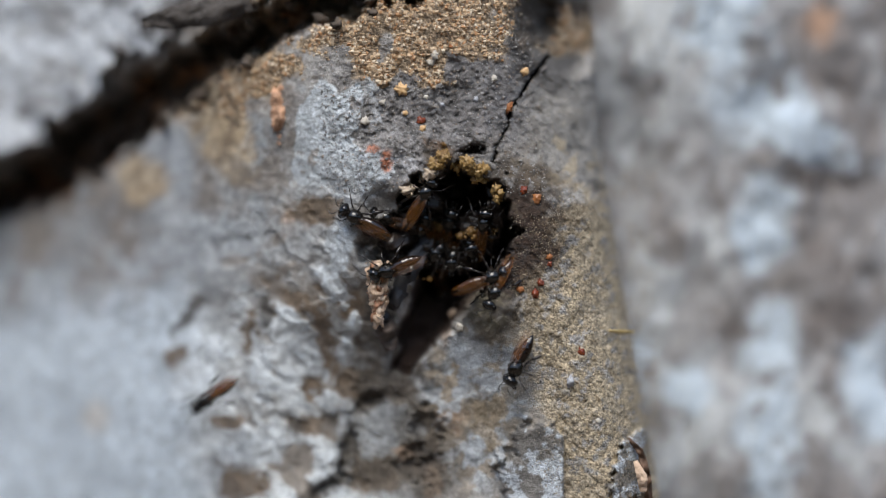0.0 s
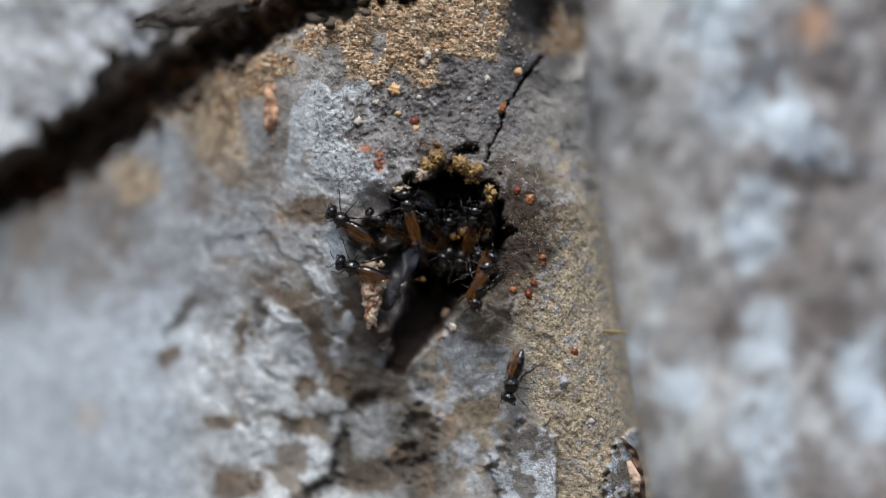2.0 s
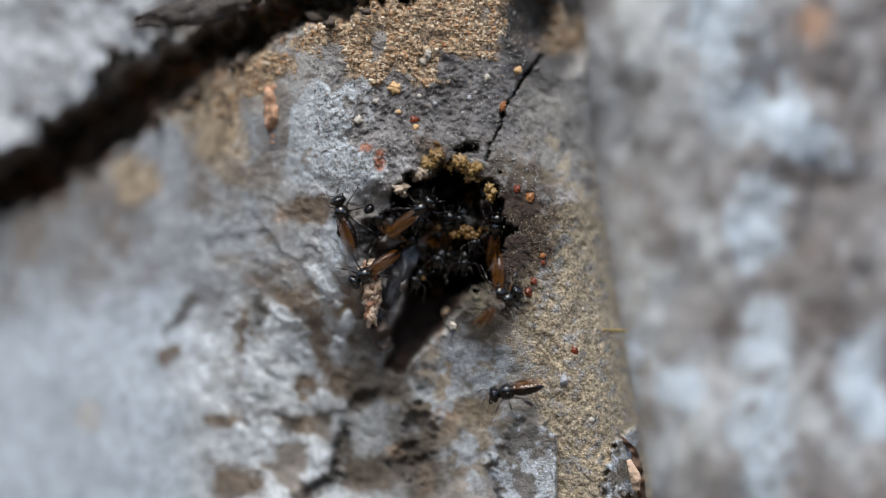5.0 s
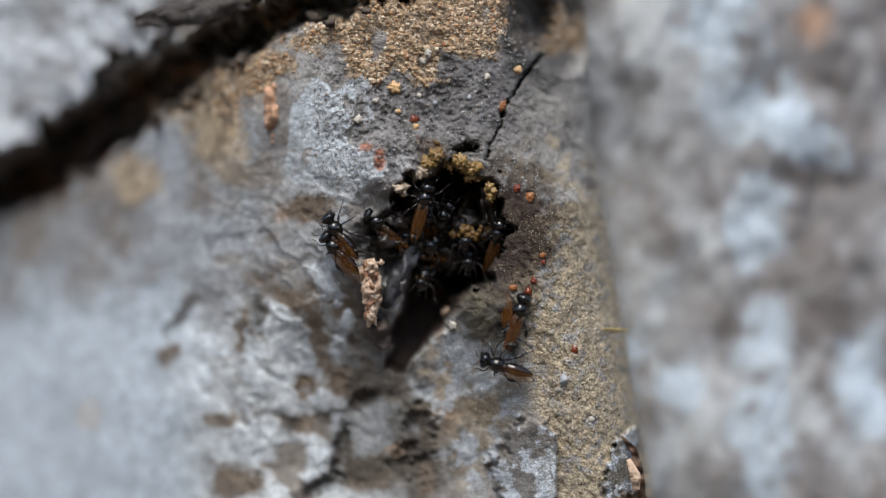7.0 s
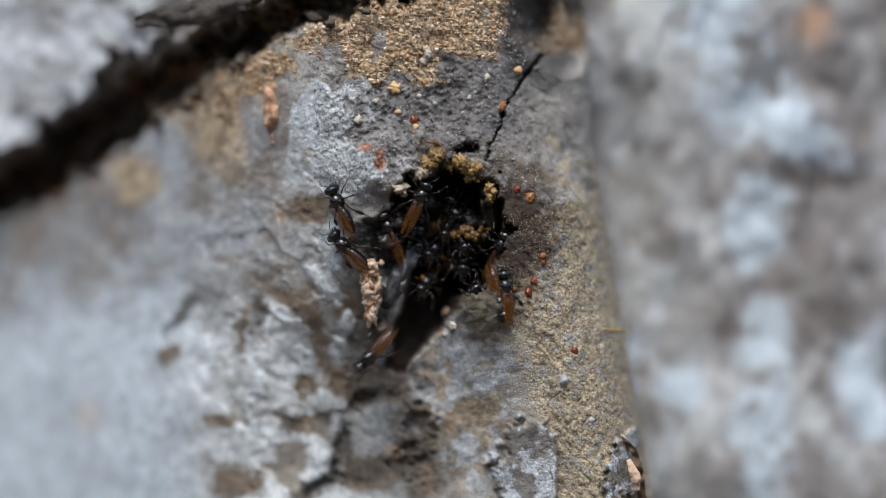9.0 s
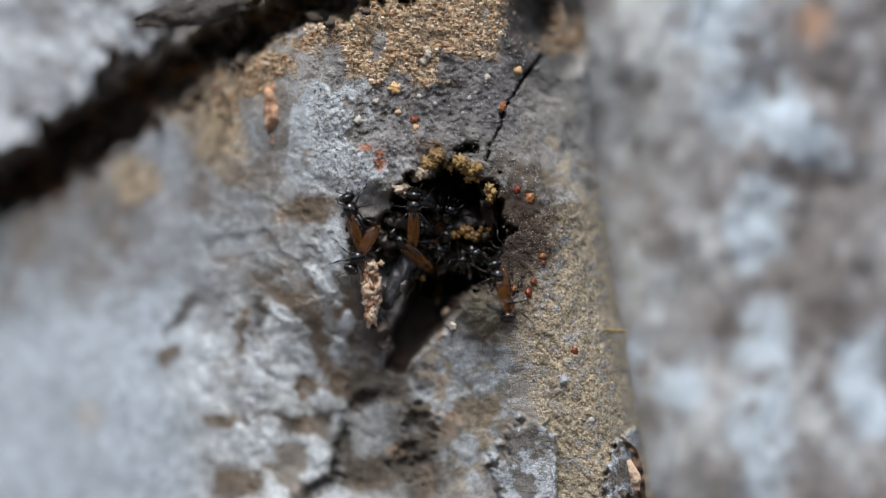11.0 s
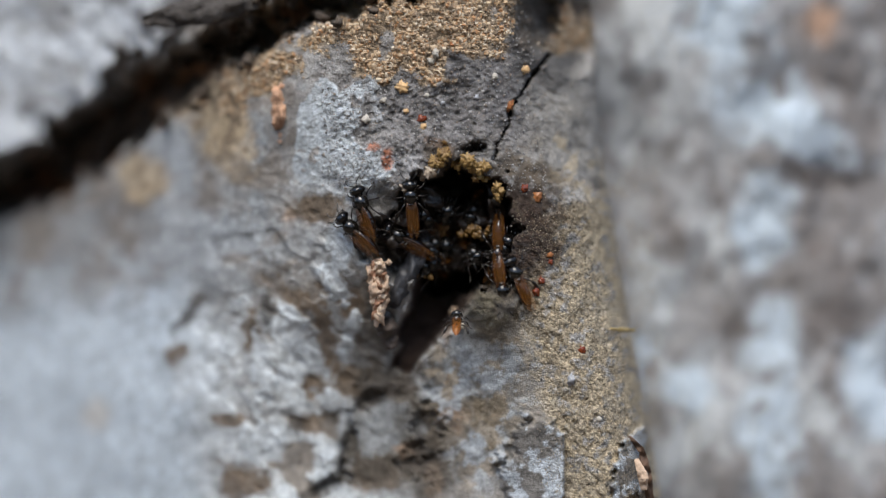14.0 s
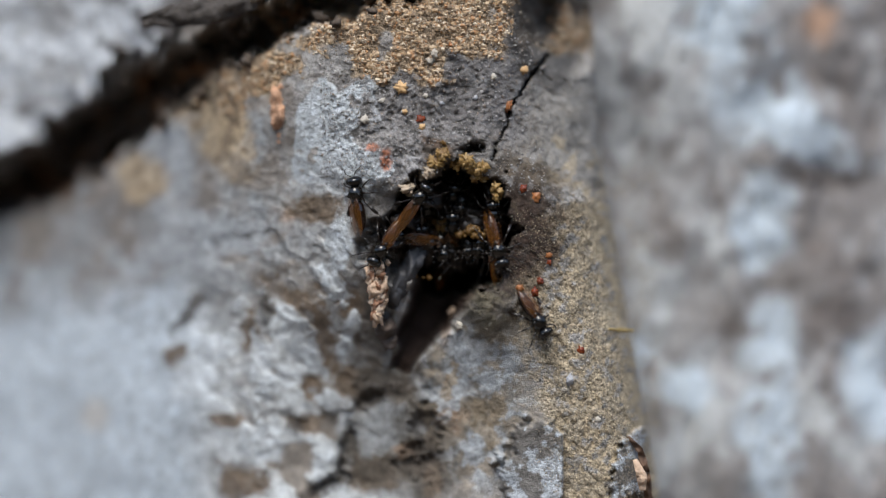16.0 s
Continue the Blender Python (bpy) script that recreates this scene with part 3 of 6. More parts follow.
    # resin-blackened bark with shade painted round and in the mouth, and the brown groove
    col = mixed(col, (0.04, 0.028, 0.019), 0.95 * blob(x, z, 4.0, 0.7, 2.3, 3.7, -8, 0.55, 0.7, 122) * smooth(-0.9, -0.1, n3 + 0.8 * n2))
    stain_shade = np.maximum(0.97 * blob(x, z, 4.1, 0.9, 2.5, 3.9, -8, 0.5, 0.5, 20) * smooth(1.3, 0.3, n3 + 0.5 * n2), blob(x, z, -0.14, 0.75, 3.93, 3.36, -8, 0.22, 0.45, 83))
    col = mixed(col, BLACK, 0.95 * np.maximum(stain_shade * smooth(4.64, 3.39, z), nest_mouth(x, z)))
    col = mixed(col, (0.12, 0.105, 0.072), 0.8 * blob(x, z, 2.7, -3.6, 1.7, 1.8, 0, 0.5, 0.4, 113) * smooth(-0.8, 0.1, n2 + 0.5 * n3))
    col = mixed(col, (0.34, 0.27, 0.22), 0.8 * blob(x, z, -0.2, -5.3, 0.3, 0.9, -10, 0.5, 0.4, 114))
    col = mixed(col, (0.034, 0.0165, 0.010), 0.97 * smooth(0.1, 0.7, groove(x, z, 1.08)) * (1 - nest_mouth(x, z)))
    lip = blob(x, z, -3.18, 0.39, 2.5, 2.07, 12, 0.3, 0.4, 42) * (1 - nest_mouth(x, z))
    col = mixed(col, (0.075, 0.066, 0.06), 0.9 * lip * smooth(-0.6, 0.2, n3 + n2))
    # black inner bark and the gap's shade, both put into the colour
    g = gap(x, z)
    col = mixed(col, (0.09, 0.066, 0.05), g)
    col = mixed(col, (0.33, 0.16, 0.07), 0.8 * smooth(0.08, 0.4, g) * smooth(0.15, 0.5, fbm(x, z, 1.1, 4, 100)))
    c, a = to_line(x + 0.2 * fbm(x, z, 0.9, 4, 51), z, CRACK)
    c = c + 0.10 * smooth(-0.1, 0.5, fbm(x, z, 1.2, 3, 27))
    col = mixed(col, (0.03, 0.025, 0.02), 1 - smooth(0.06, 0.2, c))
    col = mixed(col, (0.03, 0.022, 0.015), 0.9 * blob(x, z, 1.55, 6.3, 0.62, 0.34, 10, 0.4, 0.6, 26))
    col = col * (1 + 0.22 * n3)[..., None]
    return np.concatenate([col, np.clip(np.maximum(sand, strip), 0.12, 1)[..., None]], -1)


def sheet(name, x, y, z, material, label, colour):
    """A sheet of bark whose rim runs back into the trunk."""
    x, z = np.pad(x, 1, mode="edge"), np.pad(z, 1, mode="edge")
    y = np.pad(y, 1, constant_values=48.0)
    colour = np.pad(colour, ((1, 1), (1, 1), (0, 0)), mode="edge")
    return raw_mesh(name, np.stack([x, y, z], -1).reshape(-1, 3), grid_faces(*x.shape), material, trunk, label, colour.reshape(-1, colour.shape[2]))


# ---- the trunk ----
trunk = tagged(new("tree_trunk"), "grey lichen-covered tree trunk with a dark nest hole", "tree trunk", kind="structure")

# ridge with the nest: flank, crest, and the far side that turns round to the back
zs = np.concatenate([np.linspace(-26, -17, 40, endpoint=False), np.linspace(-17, 17, 520, endpoint=False), np.linspace(17, 24, 40)])
t_left, t_right = np.linspace(0, 1, 640), np.linspace(0, 1, 230)[1:]
Z = np.repeat(zs[:, None], len(t_left) + len(t_right), 1)
xc, xr = along_z(CREST, zs)[:, None], along_z(EDGE, zs)[:, None]
bend = t_left ** 0.8
XL = -50 + (xc + 50) * bend[None, :]
theta = t_right[None, :] * radians(170)
XR = xc + (xr - xc) * np.sin(theta)
X = np.concatenate([XL, XR], 1)
Y = ridge_form(X, Z)
behind = np.concatenate([np.zeros(len(t_left)), np.where(theta[0] > radians(88), 1.0, 0.0)])[None, :] * np.ones_like(X)
turned = np.concatenate([np.zeros_like(XL), 9 + 5 * (theta / radians(170) - 0.5) * np.ones_like(XR)], 1)
Y = np.where(behind > 0, turned + 0.5 * fbm(X, Z, 3, 3, 24), Y)
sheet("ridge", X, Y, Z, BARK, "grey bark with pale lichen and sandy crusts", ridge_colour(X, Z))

# bark of the trunk behind, out past the ridge
bx, bz = np.meshgrid(np.linspace(-4, 80, 420), np.linspace(-60, 60, 420))
by = 14 + 0.8 * fbm(bx, bz * 0.5, 16, 3, 91) + 0.7 * fbm(bx, bz * 0.6, 4, 4, 92) + 0.004 * bx * bx
by = by - 0.7 * blob(bx, bz, 23.6, 7.2, 3.93, 2.5, -15, 0.7, 0.2, 93)
by = by + 0.5 * blob(bx, bz, 24.6, 4.6, 2.6, 1.1, -8, 0.6, 0.3, 94)
far = np.ones((*bx.shape, 3)) * np.array((0.215, 0.20, 0.195))
m1, m2 = fbm(bx, bz * 0.6, 5, 5, 95), fbm(bx, bz * 0.7, 2.0, 4, 96)
m3 = fbm(bx, bz * 0.8, 1.0, 4, 89)
far = mixed(far, (0.275, 0.27, 0.27), 0.85 * smooth(24.0, 17.5, bx + 1.5 * m1))
far = mixed(far, (0.38, 0.385, 0.39), 0.6 * smooth(0.0, 0.5, m2 + 0.3 * m1))
far = mixed(far, (0.16, 0.14, 0.13), 0.6 * smooth(0.1, 0.5, 0.7 * m3 - 0.4 * m2))
far = far * (1 + 0.25 * m3)[..., None]
for cx, cz, rx, rz, a in [(13.39, 13.20, 3.57, 7.15, 0), (11.88, 5.30, 1.32, 2.07, 0), (14.14, -8.24, 2.26, 2.26, 0), (16.40, -12.75, 2.26, 3.01, 0), (13.39, -2.22, 1.69, 2.63, 0), (24.67, -11.24, 1.50, 1.88, 0), (26.55, -13.88, 0.98, 1.20, 0), (17.52, 0.04, 1.50, 2.26, 0), (12.64, -15.01, 1.50, 1.88, 0)]:
    far = mixed(far, (0.50, 0.525, 0.535), 0.8 * blob(bx, bz, cx, cz, rx, rz, a, 0.6, 0.5, 83) * smooth(-0.9, 0.0, m2 + 0.6 * m3))
for cx, cz, rx, rz, a in [(18.09, 15.08, 2.26, 3.76, 12), (20.53, 10.19, 2.82, 2.82, 0), (22.98, 7.75, 4.14, 1.58, -22), (21.10, 1.92, 2.18, 3.20, 0), (21.36, -5.98, 1.88, 3.20, 0), (21.47, -12.56, 1.73, 5.26, 0), (28.43, -8.99, 1.81, 3.57, 0), (12.64, -7.48, 1.05, 1.88, 0), (16.02, -9.36, 1.50, 1.35, 0)]:
    far = mixed(far, (0.47, 0.545, 0.61), 0.92 * blob(bx, bz, cx, cz, rx, rz, a, 0.45, 0.45, 97) * smooth(-1.1, -0.2, m2 + 0.7 * m3))
# first the shadow below the knob, painted on; the rest are brown spots
for cx, cz, rx, rz, a in [(24.86, 4.63, 2.63, 0.75, -4), (14.59, 6.51, 0.64, 0.90, 0), (9.93, 4.10, 0.56, 0.60, 0), (21.85, -2.41, 1.28, 0.53, 0), (19.22, -5.42, 1.05, 1.13, 0), (26.17, -4.48, 2.26, 1.50, 0), (24.29, -1.47, 2.26, 1.88, 0), (14.89, 0.04, 1.13, 1.50, 0), (14.14, -11.62, 0.60, 1.50, 0)]:
    far = mixed(far, (0.125, 0.105, 0.095), 0.7 * blob(bx, bz, cx, cz, rx, rz, a, 0.5, 0.4, 99))
far = mixed(far, (0.45, 0.25, 0.14), 0.65 * blob(bx, bz, 24.84, 15.18, 1.07, 1.25, 0, 0.5, 0.4, 98))
sheet("rear_bark", bx, by, bz, FAR_BARK, "blue-grey mottled bark", far)

# pale plate that overhangs the gap
LIP = [(-9.61, 18.23), (-11.42, 15.97), (-14.52, 14.15), (-17.97, 13.21), (-19.79, 12.31), (-22.21, 10.67), (-24.4, 8.55), (-27.6, 6.4), (-35.4, 2.9)]
s = np.linspace(0, 1, 420)
knots = np.linspace(0, 1, len(LIP))
ex, ez = np.interp(s, knots, [p[0] for p in LIP]), np.interp(s, knots, [p[1] for p in LIP])
jx, jz = 1.1 * fbm(ex, ez, 1.6, 5, 101), 1.1 * fbm(ez, ex, 1.6, 5, 102)
out = np.linspace(-1, 1, 260)[None, :]
roll = np.clip((out + 1) * 1.0, 0, 1)
ragged = 1 - smooth(0.0, 0.10, out)
px_ = (ex[:, None] + jx[:, None] * ragged) - 0.62 * (out > 0) * out * 34 - 0.3 * np.sin(roll * math.pi / 2) * 2.0
pz_ = (ez[:, None] + jz[:, None] * ragged) + 0.78 * (out > 0) * out * 34 + 0.6 * (1 - np.cos(roll * math.pi / 2)) * 1.5
py_ = 5.5 + 12.5 * s[:, None] + 8 * (1 - np.sin(roll * math.pi / 2)) + np.maximum(out, 0) * 9
py_ = py_ + 0.35 * fbm(px_, pz_, 4, 3, 103) + 0.2 * fbm(px_, pz_, 1.2, 4, 104)
pc = np.ones((*px_.shape, 3)) * np.array((0.52, 0.55, 0.58))
pc = mixed(pc, (0.22, 0.21, 0.20), 0.6 * smooth(0.1, 0.55, fbm(px_, pz_, 1.1, 5, 105)))
# lip and underside: dark scaly bark and shade, both in the colour
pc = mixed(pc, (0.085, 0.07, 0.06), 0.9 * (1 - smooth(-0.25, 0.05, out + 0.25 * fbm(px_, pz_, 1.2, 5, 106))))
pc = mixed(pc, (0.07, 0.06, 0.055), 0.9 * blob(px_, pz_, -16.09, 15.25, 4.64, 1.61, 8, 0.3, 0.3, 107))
sheet("overhanging_plate", px_, py_, pz_, BARK, "whitish bark plate with dark scaly bark and shade coloured under its edge", pc)

# the rest of the trunk, down to the soil
bm = bmesh.new()
tube(bm, [(0, 322 + 30 * (k == 0), -1200 + 400 * k) for k in range(13)], [330, 290] + [285] * 11, 48)
part("trunk_core", bm, plain_material("trunk_bark", (0.24, 0.23, 0.22), 0.9, 0.5, 14, 0.8, 3), trunk)

bm = bmesh.new()
bmesh.ops.create_grid(bm, x_segments=8, y_segments=8, size=400000)
bmesh.ops.translate(bm, verts=bm.verts, vec=(0, 0, -1200))
tagged(part("ground", bm, SOIL), "brown forest soil", "ground", kind="structure")

# an added dark green ring, out of view, that shuts off the low sky
bm = bmesh.new()
ring = []
for k in range(160):
    turn = 2 * math.pi * k / 160
    c, q = math.cos(turn), math.sin(turn)
    top = 2000 + 450 * noise.fractal(Vector((c * 4, q * 4, 0.3)), 0.7, 2.0, 4)
    ring.append([bm.verts.new((c * r, q * r, h)) for r, h in ((6500, -1200), (6200, 200), (6600, top * 0.7), (7000, top))])
for r0, r1 in zip(ring, ring[1:] + ring[:1]):
    for j in range(3):
        bm.faces.new((r0[j], r0[j + 1], r1[j + 1], r1[j]))
tagged(part("backdrop", bm, plain_material("dark_green_screen", (0.055, 0.065, 0.035), 0.9, 0.7, 160, 0.5, 20)), "added dark green ring that shuts off the low sky", "backdrop", kind="structure")


# ---- the nest's mouth: resin, flaps and splinters ----
def lumpy(name, centre, radii, material, turn=0, rag=0.25, seed=1, u=18, v=12, parent=None, label=""):
    """A knobbly lump."""
    bm = ellipsoid(bmesh.new(), (0, 0, 0), (1, 1, 1), u, v)
    for vert in bm.verts:
        p = vert.co.copy()
        vert.co = p * max(0.3, 1 + rag * noise.fractal(p * (1.6 if rag < 0.7 else 2.4) + Vector((seed * 3.1, seed, 0)), 0.6, 2.0, 4))
    bm.transform(Matrix.LocRotScale(None, Euler((0, radians(turn), 0)), radii))
    ob = part(name, bm, material, parent, label)
    ob.location = Vector(centre) * MM
    return ob


def bark_y(x, z):
    return float(ridge_form(np.array([x]), np.array([z]))[0])


def nodule(x, z, size, material, parent, seed, y=None, stretch=1.0, turn=0.0, name="nodule", rag=0.75):
    y = bark_y(x, z) - 0.2 * size if y is None else y
    ob = lumpy(name, (x, y, z), (size * stretch, size * 0.8, size), material, turn, rag, seed, *((10, 8) if size < 0.13 else (16, 12)))
    ob.parent = parent
    return ob


# crumbly yellow resin along the brow of the mouth
rim = tagged(new("resin_crust"), "crumbly yellow resin along the rim of the nest hole", "resin")
PALE_RESIN = plain_material("pale_resin", (0.5, 0.4, 0.3), 0.6, 0.4, 0.3, 0.6, 0.08)
k = 0
for cx, cz, sx, sz, count, pale_one in [(-0.43, 6.18, 0.22, 0.24, 20, 0), (-0.71, 5.32, 0.36, 0.2, 30, 0), (0.64, 5.43, 0.24, 0.16, 22, 0), (1.29, 5.18, 0.26, 0.18, 24, 0), (1.79, 4.71, 0.22, 0.24, 22, 0), (2.07, 5.11, 0.2, 0.16, 10, 0), (2.93, 3.43, 0.16, 0.4, 14, 0), (-1.43, 4.71, 0.22, 0.16, 14, 1), (-2.50, 3.68, 0.2, 0.24, 14, 1)]:
    for j in range(count):
        k += 1
        big = j % 3 == 0
        nx, nz, size = random.gauss(cx, sx), random.gauss(cz, sz), random.uniform(0.12, 0.24) if big else random.uniform(0.03, 0.08)
        nodule(nx, nz, size, PALE_RESIN if pale_one else YELLOW_RESIN if random.random() < 0.8 else AMBER_RESIN, rim, k,
               y=min(0.5 + random.uniform(-0.3, 0.5), bark_y(nx, nz) - 0.4 * size), stretch=random.uniform(0.6, 1.6), turn=random.uniform(0, 180), rag=1.2 if big else 0.8)

# the dark resin shelf inside the mouth, with yellow crumbs on it
shelf = tagged(new("resin_shelf"), "black resin shelf in the mouth with yellow crumbs", "resin")
for k, (x, z, rx, rz, d, a) in enumerate([(1.60, 1.56, 1.57, 0.857, 4.0, -8), (-0.87, 1.67, 1.07, 1.43, 5.0, 20), (2.57, 1.12, 0.714, 0.929, 3.6, 0), (-3.39, 0.58, 1.21, 0.857, 3.2, -20), (-1.78, 0.04, 1.29, 1.07, 4.4, 10), (-1.30, 3.21, 1.36, 0.929, 3.4, 20), (0.58, -0.51, 1.57, 1.07, 5.5, 0),
                                          (2.82, 2.74, 0.571, 1.43, 3.0, -10), (-2.85, 1.66, 1.07, 0.786, 3.0, 15), (0.58, 4.05, 1.79, 0.929, 6.5, 0)]):
    ob = lumpy("resin_lump", (x, d, z), (rx, 1.6, rz), DARK_RESIN, a, 0.5, 40 + k, 24, 16)
    ob.parent = shelf
for k in range(60):
    cx, cz, d = (1.95, 0.90, 2.3) if k < 40 else (-0.51, 1.34, 3.2) if k < 54 else (-1.95, -1.84, 3.0)
    nodule(cx + random.gauss(0, 0.5 if k < 40 else 0.25), cz + random.gauss(0, 0.2), random.uniform(0.06, 0.2), AMBER_RESIN, shelf, 60 + k,
           y=d + random.uniform(-0.2, 0.3), stretch=random.uniform(0.7, 1.5), turn=random.uniform(0, 180))


def slab(name, pts, widths, depths, thick, material, seed, label, category, rag=0.12):
    """A tapering flake of bark along a line of points, hollowed along its length."""
    bm = bmesh.new()
    n, m = 26, 9
    P0 = [Vector((x, d, z)) for (x, z), d in zip(pts, depths)]
    front, back = [], []
    for i in range(n):
        t = i / (n - 1) * (len(P0) - 1)
        k = min(int(t), len(P0) - 2)
        c = P0[k].lerp(P0[k + 1], t - k)
        w = widths[k] + (widths[k + 1] - widths[k]) * (t - k)
        way = (P0[k + 1] - P0[k]).normalized()
        side = way.cross(Vector((0, 1, 0))).normalized()
        row, rear = [], []
        for j in range(m):
            q = j / (m - 1) * 2 - 1
            p = c + side * (w * q * (1 + rag * noise.noise(Vector((i * 0.5, seed, q * 2))))) + Vector((0, 0.5 * w * q * q, 0))
            p += Vector((0, rag * 2.2 * noise.fractal(p * 1.1 + Vector((seed, 0, 0)), 0.8, 2.0, 3), 0))
            row.append(bm.verts.new(p))
            rear.append(bm.verts.new(p + Vector((0, thick * (1.05 - abs(q)), 0))))
        front.append(row)
        back.append(rear)
    for i in range(n - 1):
        for j in range(m - 1):
            bm.faces.new((front[i][j], front[i][j + 1], front[i + 1][j + 1], front[i + 1][j]))
            bm.faces.new((back[i][j], back[i + 1][j], back[i + 1][j + 1], back[i][j + 1]))
        for j in (0, m - 1):
            bm.faces.new((front[i][j], front[i + 1][j], back[i + 1][j], back[i][j]))
    for i in (0, n - 1):
        for j in range(m - 1):
            bm.faces.new((front[i][j], back[i][j], back[i][j + 1], front[i][j + 1]))
    bmesh.ops.recalc_face_normals(bm, faces=bm.faces)
    return tagged(part(name, bm, material), label, category)


DARK_FLAP = plain_material("dark_grey_bark", (0.034, 0.034, 0.038), 0.45, 0.6, 0.6, 0.8, 0.2)
slab("bark_flap", [(-1.25, 1.1), (-1.95, -0.2), (-2.75, -1.7), (-3.4, -3.1), (-4.1, -4.5)], [0.4, 0.6, 0.62, 0.5, 0.15], [3.2, 2.4, 2.0, 2.2, 3.2], 0.6, DARK_FLAP, 5, "dark grey curled bark flap below the nest hole", "bark flap", 0.25)
slab("bark_flap", [(-4.35, -3.9), (-4.05, -5.2), (-3.75, -6.5)], [0.35, 0.75, 0.35], [3.0, 2.5, 3.2], 0.7, BROWN_BARK, 6, "dark brown bark flap beside the groove", "bark flap", 0.3)
splinter = slab("bark_splinter", [(-4.89, -0.76), (-4.64, -1.94), (-4.46, -3.20), (-4.77, -5.09)], [0.5, 0.66, 0.6, 0.1], [1.6, 1.2, 1.4, 2.6], 0.7, SPLINTER, 7,
                "flaky peach-coloured inner bark splinter beside the hole", "bark splinter", 0.4)
FLAKE_KINDS = [SPLINTER, plain_material("pale_flake", (0.60, 0.46, 0.34), 0.8, 0.4, 0.2, 0.6, 0.1), plain_material("rusty_flake", (0.33, 0.17, 0.10), 0.8, 0.4, 0.2, 0.6, 0.1)]
for k in range(46):
    t = k / 45
    u = random.uniform(-1, 1)
    ob = lumpy("flake", (-4.57 + u * (0.72 - 0.5 * t), 0.95 + 0.5 * abs(u) + 0.5 * t, -1 - t * 3.57 + random.uniform(-0.2, 0.2)),
               (random.uniform(0.12, 0.24), 0.10, random.uniform(0.16, 0.36)), random.choice(FLAKE_KINDS), random.uniform(-35, 35), 1.0, 80 + k, 10, 7)
    ob.parent = splinter
slab("bark_flake", [(-10.87, 11.16), (-11.05, 9.97), (-10.98, 8.34), (-10.91, 6.72)], [0.2, 0.42, 0.5, 0.15], [4.2, 3.2, 3.1, 4.0], 0.3, plain_material("orange_flake", (0.44, 0.255, 0.16), 0.8, 0.8, 0.5, 0.9, 0.25), 9, "thin orange-brown bark flake stuck to the trunk", "bark flake", 0.3)
SCALE = plain_material("dark_bark_scale", (0.085, 0.065, 0.05), 0.85, 0.6, 0.6, 0.9, 0.25)
slab("bark_flake", [(-19.79, 14.52), (-17.61, 14.95), (-15.06, 15.25), (-12.52, 15.97)], [0.3, 0.8, 0.9, 0.6], [4.4, 3.9, 3.8, 4.6], 0.7, plain_material("dark_plate_flake", (0.055, 0.047, 0.042), 0.85, 0.9, 0.7, 1.0, 0.4), 21, "dark grey-brown bark flake on the pale plate", "bark flake", 0.3)
for k in range(70):
    t = random.uniform(1.0, 5.0)
    i = int(t)
    (ax, az), (bx, bz) = CREVICE[i], CREVICE[i + 1]
    wide = 0.35 + 0.17 * t
    x, z = ax + (bx - ax) * (t - i) + random.gauss(0, wide), az + (bz - az) * (t - i) + random.gauss(0, wide)
    ob = lumpy("bark_scale", (x, bark_y(x, z) - random.uniform(0.0, 1.2), z), (random.uniform(0.2, 0.5), 0.4, random.uniform(0.15, 0.35)), SCALE, random.uniform(0, 70), 0.8, 200 + k, 12, 8)
    ob.parent = trunk
CURL = plain_material("brown_curled_bark", (0.11, 0.06, 0.035), 0.7, 0.6, 0.6, 0.9, 0.2)
slab("curled_bark", [(11.37, -12.02), (12.16, -12.92), (12.45, -14.18), (12.74, -16.16)], [0.1, 0.22, 0.3, 0.26], [2.0, 1.5, 1.7, 2.2], 0.35, CURL, 12, "curled brown bark flake with a pale edge", "bark flake", 0.4)
slab("curled_bark", [(11.76, -13.41), (12.19, -14.48), (12.26, -15.38)], [0.15, 0.35, 0.2], [0.6, 0.4, 0.7], 0.25, SPLINTER, 14, "pale peach bark chip on curled bark", "bark flake")
slab("straw_piece", [(10.18, -5.20), (10.97, -5.27), (11.87, -5.31)], [0.08, 0.13, 0.08], [2.6, 3.2, 4.2], 0.12, STRAW, 15, "short piece of yellow straw on the bark", "straw")

